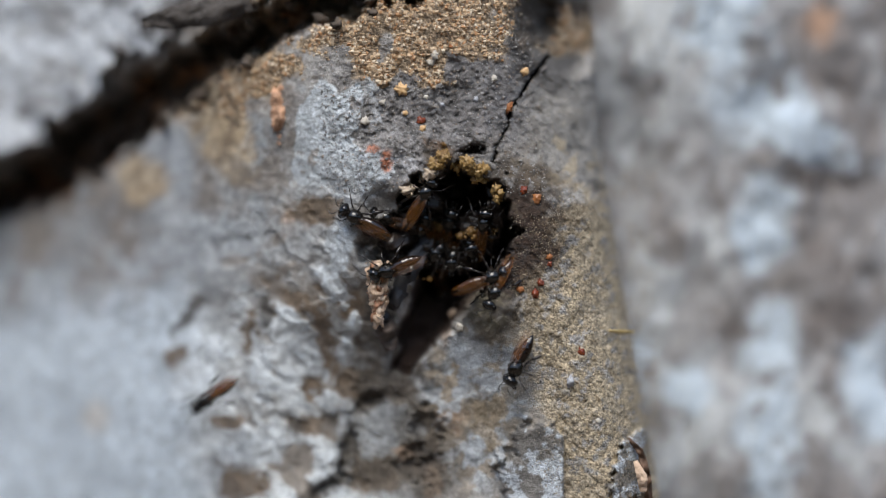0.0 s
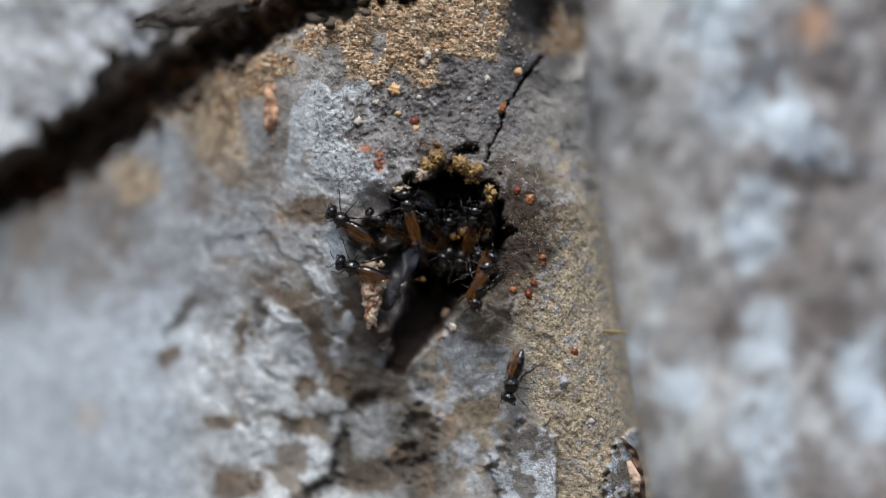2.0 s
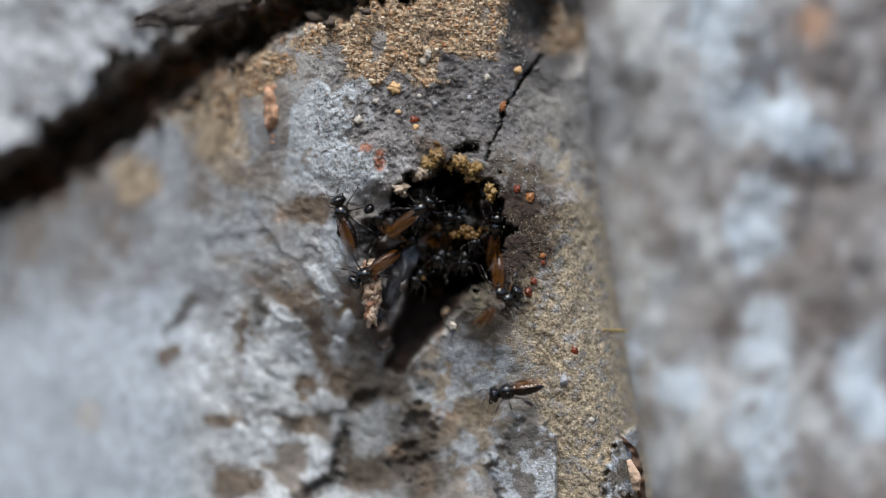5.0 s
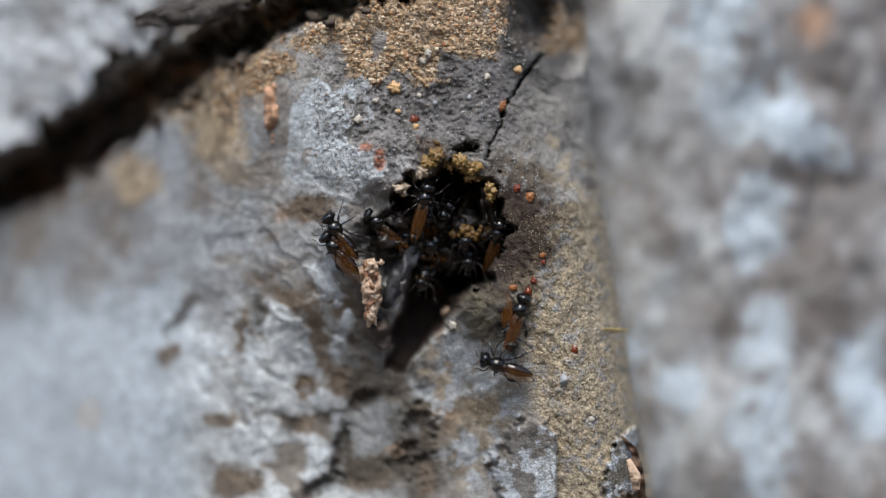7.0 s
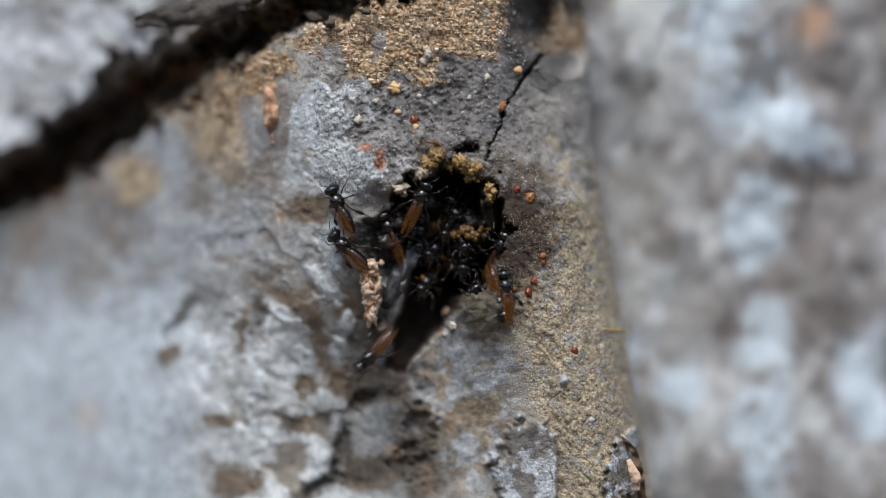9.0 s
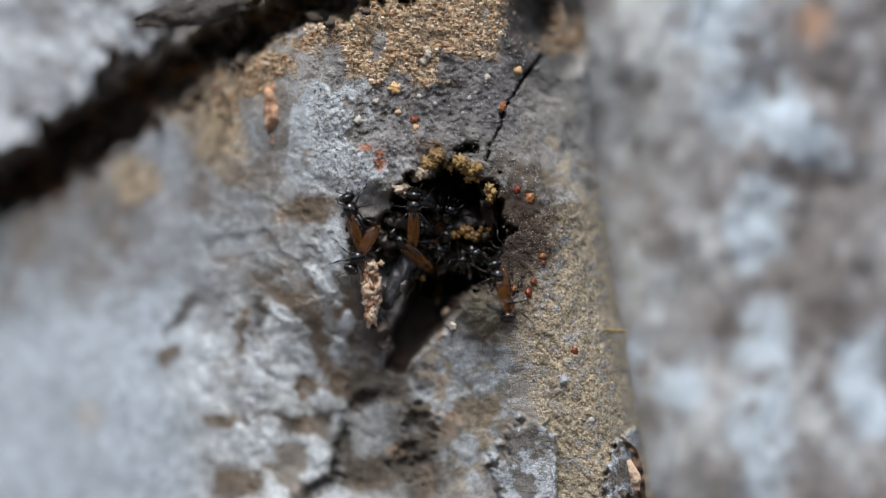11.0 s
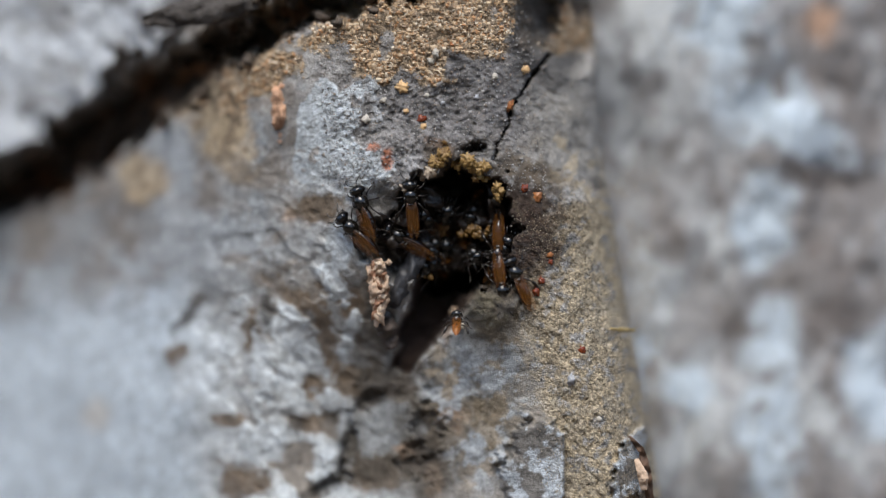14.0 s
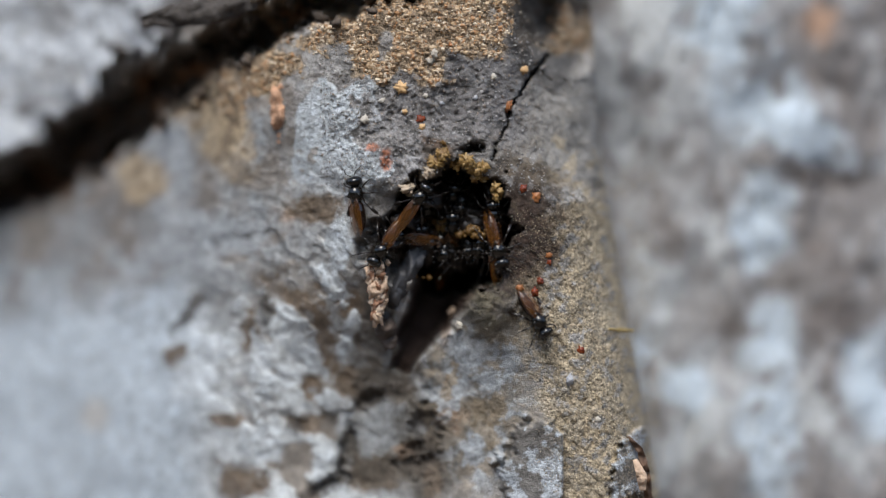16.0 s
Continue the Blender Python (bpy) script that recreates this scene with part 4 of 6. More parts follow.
# pellets and crumbs that lie on the bark
TAN_CRUMB = plain_material("tan_crumb", (0.62, 0.40, 0.20), 0.5, 0.25, 0.4, 0.4, 0.05)
PALE_CRUMB = plain_material("pale_crumb", (0.5, 0.46, 0.40), 0.6, 0.25, 0.3, 0.4, 0.05)
GREY_CRUMB = plain_material("grey_crumb", (0.36, 0.37, 0.40), 0.6, 0.4, 0.3, 0.4, 0.05)
for x, z, size, stretch, mat, label in [
        (-3.04, 10.11, 0.357, 1.2, TAN_CRUMB, "amber-tan crumb of resin on the bark"), (-5.36, 8.11, 0.286, 1.0, PALE_CRUMB, "pale crumb on the bark"),
        (-1.82, 8.11, 0.286, 1.0, RED_RESIN, "glossy red-brown resin pellet on the bark"), (-1.71, 7.64, 0.214, 1.1, TAN_CRUMB, "tan crumb on the bark"),
        (3.75, 8.96, 0.393, 0.6, ORANGE_RESIN, "orange resin pellet beside the crack"), (0.11, 12.82, 0.214, 1.0, ORANGE_RESIN, "orange resin pellet in the sand"),
        (-0.96, 12.25, 0.286, 0.9, PALE_CRUMB, "grey-tan pebble in the sand"), (-1.21, 11.82, 0.25, 1.1, PALE_CRUMB, "grey-tan pebble in the sand"),
        (4.75, 11.32, 0.286, 1.0, TAN_CRUMB, "pale tan crumb beside the crack"), (2.79, 10.82, 0.214, 1.0, PALE_CRUMB, "pale crumb on the bark"),
        (4.68, 3.75, 0.286, 1.0, RED_RESIN, "dark red resin pellet on the bark"), (5.50, 3.18, 0.393, 0.8, ORANGE_RESIN, "orange resin smear on the bark"),
        (6.29, -0.50, 0.25, 0.8, ORANGE_RESIN, "orange resin pellet on the bark"), (6.32, -0.96, 0.214, 0.8, RED_RESIN, "red-brown resin pellet on the bark"),
        (5.75, -2.11, 0.25, 1.0, RED_RESIN, "red-brown resin pellet on the bark"), (5.39, -2.82, 0.321, 0.8, RED_RESIN, "red-brown resin pellet on the bark"),
        (4.43, -2.54, 0.214, 1.3, ORANGE_RESIN, "orange resin crumb on the bark"), (8.32, -6.50, 0.25, 1.0, RED_RESIN, "round glossy red resin pellet on the bark"),
        (9.39, -10.89, 0.214, 1.0, PALE_CRUMB, "pale round grain on the bark"), (7.64, -8.39, 0.357, 0.7, GREY_CRUMB, "blue-grey lichen crumb on the bark"),
        (-13.78, 12.72, 0.286, 0.8, RED_RESIN, "red resin crumb beside the gap"), (0.20, -4.15, 0.36, 0.8, SPLINTER, "peach bark knob under the nest hole"),
        (0.62, -4.95, 0.3, 1.0, PALE_CRUMB, "pale bark knob under the nest hole"),
        (-1.50, 9.61, 0.179, 1.0, PALE_CRUMB, "pale crumb on the bark"), (-0.50, 9.14, 0.143, 1.2, GREY_CRUMB, "grey crumb on the bark"), (-2.82, 8.61, 0.179, 1.0, TAN_CRUMB, "tan crumb on the bark"),
        (-4.25, 9.32, 0.214, 1.0, PALE_CRUMB, "pale crumb on the bark"), (1.64, 9.50, 0.179, 1.0, GREY_CRUMB, "grey crumb on the bark")]:
    ob = nodule(x, z, size * 0.85, mat, None, int(abs(x * 37 + z * 11)) % 97, None, stretch, (x * 57) % 60, "resin_pellet" if "resin" in label else "bark_crumb", 0.75)
    tagged(ob, label, "resin pellet" if "resin" in label else "crumb", "crumbs on the bark")


def grains(name, count, x0, x1, z0, z1, mask, small, large, material, label, seed):
    """A crust of separate grains where the mask lets them lie."""
    rng = np.random.default_rng(seed)
    x, z = rng.uniform(x0, x1, count * 4), rng.uniform(z0, z1, count * 4)
    keep = np.flatnonzero(rng.uniform(0, 1, len(x)) < mask(x, z))[:count]
    x, z = x[keep], z[keep]
    n = len(x)
    size = small + (large - small) * rng.uniform(0, 1, n) ** 3.2
    y = ridge_form(x, z) + 0.3 * size
    g = (1 + 5 ** 0.5) / 2
    ico = np.array([(-1, g, 0), (1, g, 0), (-1, -g, 0), (1, -g, 0), (0, -1, g), (0, 1, g), (0, -1, -g), (0, 1, -g), (g, 0, -1), (g, 0, 1), (-g, 0, -1), (-g, 0, 1)]) / 1.9
    tri = np.array([(0, 11, 5), (0, 5, 1), (0, 1, 7), (0, 7, 10), (0, 10, 11), (1, 5, 9), (5, 11, 4), (11, 10, 2), (10, 7, 6), (7, 1, 8),
                    (3, 9, 4), (3, 4, 2), (3, 2, 6), (3, 6, 8), (3, 8, 9), (4, 9, 5), (2, 4, 11), (6, 2, 10), (8, 6, 7), (9, 8, 1)])
    v = ico[None] * (1 + rng.uniform(-0.4, 0.4, (n, 12, 1))) * rng.uniform(0.5, 1.6, (n, 1, 3)) * size[:, None, None]
    v = v + np.stack([x, y, z], -1)[:, None, :]
    f = tri[None] + 12 * np.arange(n)[:, None, None]
    ob = raw_mesh(name, v.reshape(-1, 3), f.reshape(-1, 3), material, None, label, flat=True)
    return tagged(ob, "", "grains", kind="stuff")


grains("sand_grains", 19000, -15, 10.4, 8.57, 17.1, lambda x, z: sandy(x, z) ** 1.5 * smooth(-0.75, 0.0, fbm(x, z, 0.8, 4, 116)), 0.025, 0.15, SAND, "loose tan sand grains crusted on the bark", 1)
grains("dust_grains", 20000, 1.43, 13.6, -16.8, 6.79, lambda x, z: olive(x, z) * (1 - 0.55 * blob(x, z, 4.32, 0.57, 2.86, 4.46, -8, 0.6, 0.5, 20)) * (1 - nest_mouth(x, z)) * smooth(-0.5, 0.3, fbm(x, z, 1.1, 4, 7)), 0.015, 0.047, OLIVE_SAND, "olive-tan dust grains on the bark", 2)
grains("grey_grains", 6000, -8.21, 6.07, 3.57, 15, lambda x, z: (1 - sandy(x, z)) * (1 - nest_mouth(x, z)) * 0.7, 0.02, 0.085,
       plain_material("grey_grain", (0.26, 0.25, 0.245), 0.55, 0.3, 0.2, 0.3, 0.03, 0, [(0.07, 0.065, 0.06), (0.22, 0.215, 0.215), (0.38, 0.37, 0.36), (0.24, 0.18, 0.13), (0.13, 0.125, 0.12)]), "small grey bark grains", 3)


# ---- bees ----
def build_bee(belly=None):
    """A small stingless bee, head towards +x, back towards +z, folded wings."""
    belly = belly or BELLY
    bee = new("stingless_bee")
    # head: broad above, drawn in to the jaws below
    bm = ellipsoid(bmesh.new(), (1.50, 0, 0.0), (0.36, 0.48, 0.50), 22, 16)
    for v in bm.verts:
        down = max(0.0, -v.co.z)
        v.co.y *= 1 - 0.75 * down
        v.co.x += 0.32 * down
    ellipsoid(bm, (1.80, 0, -0.10), (0.09, 0.16, 0.12), 10, 6)
    for s in (1, -1):
        tube(bm, [(1.78, 0.17 * s, -0.46), (1.90, 0.11 * s, -0.60), (1.93, 0.02 * s, -0.64)], [0.07, 0.06, 0.02], 7)
    head = part("head", bm, CHITIN, bee)
    for s in (1, -1):
        part("eye", ellipsoid(bmesh.new(), (1.54, 0.37 * s, 0.06), (0.23, 0.14, 0.36), 14, 10, (8 * s, 0, 0)), EYE, head)
        bm = tube(bmesh.new(), [(1.82, 0.10 * s, 0.02), (1.95, 0.25 * s, 0.24), (2.05, 0.36 * s, 0.36)], [0.026, 0.024, 0.028], 6)
        tube(bm, [(2.05, 0.36 * s, 0.36), (2.17, 0.44 * s, 0.30), (2.32, 0.53 * s, 0.13), (2.42, 0.58 * s, -0.06)], [0.030, 0.034, 0.036, 0.026], 6)
        part("antenna", bm, LEG, head)
    for y in (-0.13, 0.0, 0.13):
        part("ocellus", ellipsoid(bmesh.new(), (1.57 if y == 0 else 1.52, y, 0.49), (0.05, 0.05, 0.045), 8, 6), EYE, head)
    # thorax: a dome with the scutellum behind it, a coat of short hairs
    bm = ellipsoid(bmesh.new(), (0.70, 0, 0.03), (0.58, 0.48, 0.53), 22, 16)
    ellipsoid(bm, (0.20, 0, 0.22), (0.2, 0.32, 0.2), 14, 8)
    for s in (1, -1):
        ellipsoid(bm, (0.62, 0.40 * s, 0.30), (0.14, 0.10, 0.10), 10, 6)
    thorax = part("thorax", bm, THORAX, bee)
    rng = random.Random(5)
    bm = bmesh.new()
    for k in range(170):
        turn, lift = rng.uniform(0, 2 * math.pi), rng.uniform(-0.5, 1.0)
        flat = math.sqrt(1 - lift * lift)
        n = Vector((flat * math.cos(turn), flat * math.sin(turn), lift))
        p = Vector((0.70 + 0.57 * n.x, 0.47 * n.y, 0.03 + 0.52 * n.z))
        tip = p + (n + Vector((rng.uniform(-0.5, 0.1), rng.uniform(-0.3, 0.3), rng.uniform(-0.3, 0.3)))).normalized() * rng.uniform(0.07, 0.15)
        side = n.orthogonal().normalized() * 0.009
        a, b, c = bm.verts.new(p + side), bm.verts.new(p - side), bm.verts.new(tip)
        d = bm.verts.new(p + n.cross(side))
        for f in ((a, b, c), (b, d, c), (d, a, c)):
            bm.faces.new(f)
    part("hair", bm, HAIR, thorax, "short grey-brown hairs")
    # abdomen in overlapping plates that narrow to the tip
    bm = bmesh.new()
    rows, sides = 26, 20
    rings = []
    for k in range(rows + 1):
        t = k / rows
        wide = max(0.02, math.sin(math.pi * min(1.0, 0.10 + 0.92 * t ** 0.85)) ** 0.62)
        lip = 0.035 * ((t * 5.2) % 1.0)
        rings.append([bm.verts.new((0.22 - 2.0 * t, (0.385 * wide + lip * wide) * math.cos(q), -0.06 - 0.10 * t * t + (0.39 * wide + lip * wide) * math.sin(q)))
                      for q in [2 * math.pi * j / sides for j in range(sides)]])
    for r0, r1 in zip(rings, rings[1:]):
        for j in range(sides):
            bm.faces.new((r0[j], r1[j], r1[(j + 1) % sides], r0[(j + 1) % sides]))
    bm.faces.new(rings[0])
    bm.faces.new(rings[-1][::-1])
    part("abdomen", bm, belly, bee)
    for s in (1, -1):
        # a fore wing over a shorter hind wing
        for name, x0, length, broad, lift in (("wing", 0.40, 2.5, 0.64, 0.06), ("hind_wing", 0.22, 1.8, 0.45, 0.0)):
            bm = bmesh.new()
            top, low = [], []
            n = 18
            for k in range(n + 1):
                t = k / n
                x = x0 - length * t
                outer = 0.26 + 0.22 * broad * math.sin(math.pi * min(1, t * 1.05)) ** 0.8
                inner = 0.20 - 0.42 * broad * math.sin(math.pi * min(1.0, t ** 0.8)) ** 0.9
                if t > 0.78:
                    q = (t - 0.78) / 0.22
                    mid = 0.04
                    outer = mid + (outer - mid) * math.sqrt(max(0, 1 - q * q))
                    inner = mid + (inner - mid) * math.sqrt(max(0, 1 - q * q))
                row = []
                for j in range(7):
                    y = inner + (outer - inner) * j / 6
                    z = 0.47 + lift - 0.10 * t + 0.03 * s - 0.5 * y * y + 0.006 * math.sin(j * 2.1 + t * 5)
                    row.append((x, s * y, z))
                top.append([bm.verts.new(p) for p in row])
                low.append([bm.verts.new((p[0], p[1], p[2] - 0.012)) for p in row])
            for r0, r1, q0, q1 in zip(top, top[1:], low, low[1:]):
                for j in range(6):
                    bm.faces.new((r0[j], r0[j + 1], r1[j + 1], r1[j]))
                    bm.faces.new((q0[j], q1[j], q1[j + 1], q0[j + 1]))
                bm.faces.new((r0[0], r1[0], q1[0], q0[0]))
                bm.faces.new((r0[6], q0[6], q1[6], r1[6]))
            bmesh.ops.remove_doubles(bm, verts=bm.verts, dist=0.002)
            bmesh.ops.recalc_face_normals(bm, faces=bm.faces)
            blade = part(name, bm, WING, bee, "folded amber wing")
            if name == "wing":
                wing = blade
        part("vein", tube(bmesh.new(), [(0.42, 0.27 * s, 0.50), (-0.1, 0.38 * s, 0.46 + 0.03 * s), (-0.9, 0.40 * s, 0.425 + 0.03 * s), (-1.4, 0.36 * s, 0.41 + 0.03 * s)],
                          [0.026, 0.024, 0.020, 0.010], 6), VEIN, wing)
        for y0, y1, y2 in ((0.18, 0.06, -0.02), (0.24, 0.24, 0.16)):
            part("vein", tube(bmesh.new(), [(0.38, y0 * s, 0.515 + 0.03 * s), (-0.5, y1 * s, 0.505 + 0.03 * s), (-1.5, y2 * s, 0.47 + 0.03 * s)], [0.007, 0.006, 0.004], 5), VEIN, wing)
        # legs: thigh, shin and a bent foot; the hind shin is a broad paddle
        for x0, kx, fx, fat, paddle in ((1.0, 1.32, 1.72, 0.050, 1.0), (0.7, 0.68, 0.62, 0.052, 1.1), (0.4, -0.20, -0.78, 0.060, 1.9)):
            hip, knee, foot = Vector((x0, s * 0.26, -0.36)), Vector((kx, s * 0.78, -0.06)), Vector((fx, s * 1.10, -0.55))
            bm = tube(bmesh.new(), [hip, hip.lerp(knee, 0.45) + Vector((0, 0, 0.07)), knee], [fat * 0.8, fat * 1.25, fat * 0.7], 7)
            leg = part("leg", bm, LEG, bee)
            bm = tube(bmesh.new(), [knee, knee.lerp(foot, 0.35) + Vector((0, 0.04 * s, 0.03)), knee.lerp(foot, 0.85), foot], [fat * 0.65, fat * paddle, fat * paddle * 1.05, fat * 0.6], 8)
            part("shin", bm, LEG, leg)
            way = (foot - knee).normalized()
            mid, toe = foot + way * 0.20 + Vector((0.05 * (fx - x0), 0.05 * s, -0.02)), foot + way * 0.32 + Vector((0.22 * (fx - x0), 0.15 * s, 0.02))
            bm = tube(bmesh.new(), [foot, mid, mid.lerp(toe, 0.5) + Vector((0, 0, 0.02)), toe], [fat * 0.6, fat * 0.62, fat * 0.42, fat * 0.25], 6)
            part("foot", bm, LEG, leg)
    bee.scale = (0.98, 0.98, 0.98)
    return tagged(bee, "small glossy black stingless bee with folded amber wings", "bee", "bees at the nest")


first_bee = build_bee()
bees = [first_bee] + [copy_thing(first_bee, Matrix()) for k in range(26 - 2)]
bees.append(tagged(build_bee(plain_material("amber_abdomen", (0.40, 0.14, 0.035), 0.16, 0.4, 0.3, 0.2, 0.02, 0.3)), "hovering young stingless bee with an amber abdomen", "bee", "bees at the nest"))
bees[-1].scale = (0.72, 0.72, 0.72)


def bee_pose(x, z, y, heading, roll=0.0, pitch=0.0):
    """A bee with its head at x, z, y mm; heading: degrees from the right hand, anticlockwise; roll leans its back to its right; pitch lifts its head off the bark."""
    h = radians(heading)
    fwd, up = Vector((math.cos(h), 0, math.sin(h))), Vector((0, -1, 0))
    m = Matrix((fwd, up.cross(fwd), up)).transposed().to_4x4() @ pose(0, 0, 0, roll, -pitch, 0)
    return Matrix.Translation(Vector((x, y, z)) * MM - m @ Vector((1.55 * MM, 0, 0))) @ m


def motions():
    swarm = iter(bees)
    # walker
    walk(next(swarm), [
        (0, bee_pose(3.81, -8.34, -0.60, 246, 45, 0)), (0.5, bee_pose(3.58, -8.52, -0.60, 241, 45, 0)), (1, bee_pose(3.30, -8.05, -0.60, 232, 45, 0)),
        (1.5, bee_pose(4.03, -9.12, -0.60, 255, 45, 0)), (2, bee_pose(4.13, -9.41, -0.60, 256, 45, 0)), (2.5, bee_pose(4.31, -8.87, -0.60, 260, 45, 0)),
        (3, bee_pose(4.38, -9.55, -0.60, 262, 45, 0)), (3.5, bee_pose(3.71, -9.09, -0.60, 240, 45, 0)), (4, bee_pose(3.67, -9.34, -0.60, 238, 45, 0)),
        (4.6, bee_pose(3.42, -9.46, -0.60, 215, 45, 0)), (5.3, bee_pose(3.14, -8.95, -0.60, 175, 45, 0)), (6.3, bee_pose(3.10, -6.66, -0.60, 143, -20, 0)),
        (6.5, bee_pose(2.89, -6.41, -0.60, 148, -20, 0)), (7, bee_pose(2.60, -7.08, -0.60, 161, -30, 0)), (7.5, bee_pose(2.07, -5.94, -0.60, 148, -30, 0)),
        (8, bee_pose(2.35, -3.97, -0.60, 128, -25, 0)), (8.5, bee_pose(2.64, -1.75, -0.60, 115, -20, 0)), (9, bee_pose(2.04, -2.47, 0.80, 118, -20, 0)),
        (9.8, bee_pose(1.84, -0.75, 3.00, 110, -10, -10)), (10.8, bee_pose(1.50, 0.72, 6.00, 100, 0, -20)), (12, bee_pose(1.14, 1.47, 8.00, 95, 0, -20)),
        (16, bee_pose(0.73, 1.43, 8.00, 95, 0, -20))])
    # right a
    walk(next(swarm), [
        (0, bee_pose(3.46, -1.46, -0.50, 20, 10, 0)), (0.5, bee_pose(3.44, -0.61, -0.50, 60, 10, 0)), (1, bee_pose(3.65, -1.00, -0.50, 50, 10, 0)),
        (1.5, bee_pose(3.85, -0.61, -0.50, 50, 10, 0)), (2, bee_pose(3.17, -0.43, -0.50, 60, 10, 0)), (2.5, bee_pose(2.99, 0.04, -0.50, 60, 10, 0)),
        (3, bee_pose(4.31, -0.71, -0.50, 20, 10, 0)), (3.5, bee_pose(2.21, -0.53, -0.50, 92, 10, 0)), (4, bee_pose(3.29, -1.15, 0.60, 60, 10, 45)),
        (5.2, bee_pose(4.85, -3.24, -0.50, 35, 10, 0)), (6.3, bee_pose(5.45, -4.98, -0.50, 30, 10, 0)), (6.5, bee_pose(5.38, -4.42, -0.50, 45, 10, 0)),
        (7, bee_pose(5.13, -3.17, -0.50, 70, 10, 0)), (7.5, bee_pose(5.20, -2.77, -0.50, 78, 10, 0)), (8, bee_pose(4.67, -2.37, -0.50, 85, 10, 0)),
        (8.5, bee_pose(4.60, -1.50, -0.50, 92, 10, 0)), (9, bee_pose(3.81, -1.60, -0.50, 97, 10, 0)), (10.2, bee_pose(3.42, -1.09, -0.50, 110, 10, 0)),
        (11.5, bee_pose(3.14, -0.93, -0.50, 105, 10, 0)), (12, bee_pose(3.28, -1.07, -0.50, 118, 10, 0)), (12.5, bee_pose(3.14, -1.07, -0.50, 130, 10, 0)),
        (13, bee_pose(3.01, -1.43, -0.50, 132, 10, 0)), (13.5, bee_pose(3.53, -1.18, -0.50, 122, 10, 0)), (14, bee_pose(3.69, -0.86, -0.50, 115, 10, 0)),
        (14.5, bee_pose(3.71, -1.14, -0.50, 118, 10, 0)), (15, bee_pose(3.23, -0.02, 1.50, 110, 0, 0)), (15.5, bee_pose(2.77, 0.51, 2.50, 105, 0, 0)),
        (16, bee_pose(2.63, 0.69, 3.00, 100, 0, 0))])
    # right b
    walk(next(swarm), [
        (0, bee_pose(2.50, -3.57, -0.40, 245, 12, 0)), (0.5, bee_pose(2.59, -4.17, -0.40, 258, 12, 0)), (1, bee_pose(1.80, -3.28, -0.40, 245, 12, 0)),
        (1.5, bee_pose(2.42, -4.31, -0.40, 255, 12, 0)), (2, bee_pose(2.03, -3.42, -0.40, 255, 12, 0)), (2.5, bee_pose(1.57, -2.64, -0.40, 250, 12, 0)),
        (3, bee_pose(1.94, -2.44, 1.00, 250, 0, 0)), (3.5, bee_pose(2.37, -2.15, 1.00, 255, 0, 0)), (4, bee_pose(3.25, -1.85, -0.40, 275, 12, 0)),
        (5.2, bee_pose(3.71, -4.31, -0.40, 272, 12, 0)), (6.3, bee_pose(3.99, -5.99, -0.40, 275, 12, 0)), (6.5, bee_pose(3.89, -5.88, -0.40, 275, 12, 0)),
        (7, bee_pose(4.28, -6.23, -0.40, 275, 12, 0)), (7.5, bee_pose(4.71, -5.69, -0.40, 290, 12, 0)), (8, bee_pose(4.31, -6.04, -0.40, 280, 12, 0)),
        (8.5, bee_pose(4.28, -5.25, -0.40, 290, 12, 0)), (9, bee_pose(3.85, -4.31, -0.40, 285, 12, 0)), (10.2, bee_pose(3.96, -4.30, -0.40, 278, 12, 0)),
        (11.5, bee_pose(4.03, -4.39, -0.40, 272, 12, 0)), (12, bee_pose(3.14, -4.07, -0.40, 258, 12, 0)), (12.5, bee_pose(3.00, -3.57, -0.40, 250, 12, 0)),
        (13, bee_pose(2.66, -3.21, -0.40, 245, 0, -30)), (13.5, bee_pose(2.85, -3.99, -0.40, 262, 12, 0)), (14, bee_pose(3.41, -3.64, -0.40, 277, 12, 0)),
        (14.5, bee_pose(3.28, -2.39, -0.40, 275, 12, 0)), (15, bee_pose(3.39, -1.80, -0.40, 272, 12, 0)), (15.5, bee_pose(3.49, -1.24, -0.40, 285, 12, 0)),
        (16, bee_pose(3.34, -1.03, -0.40, 285, 12, 0))])
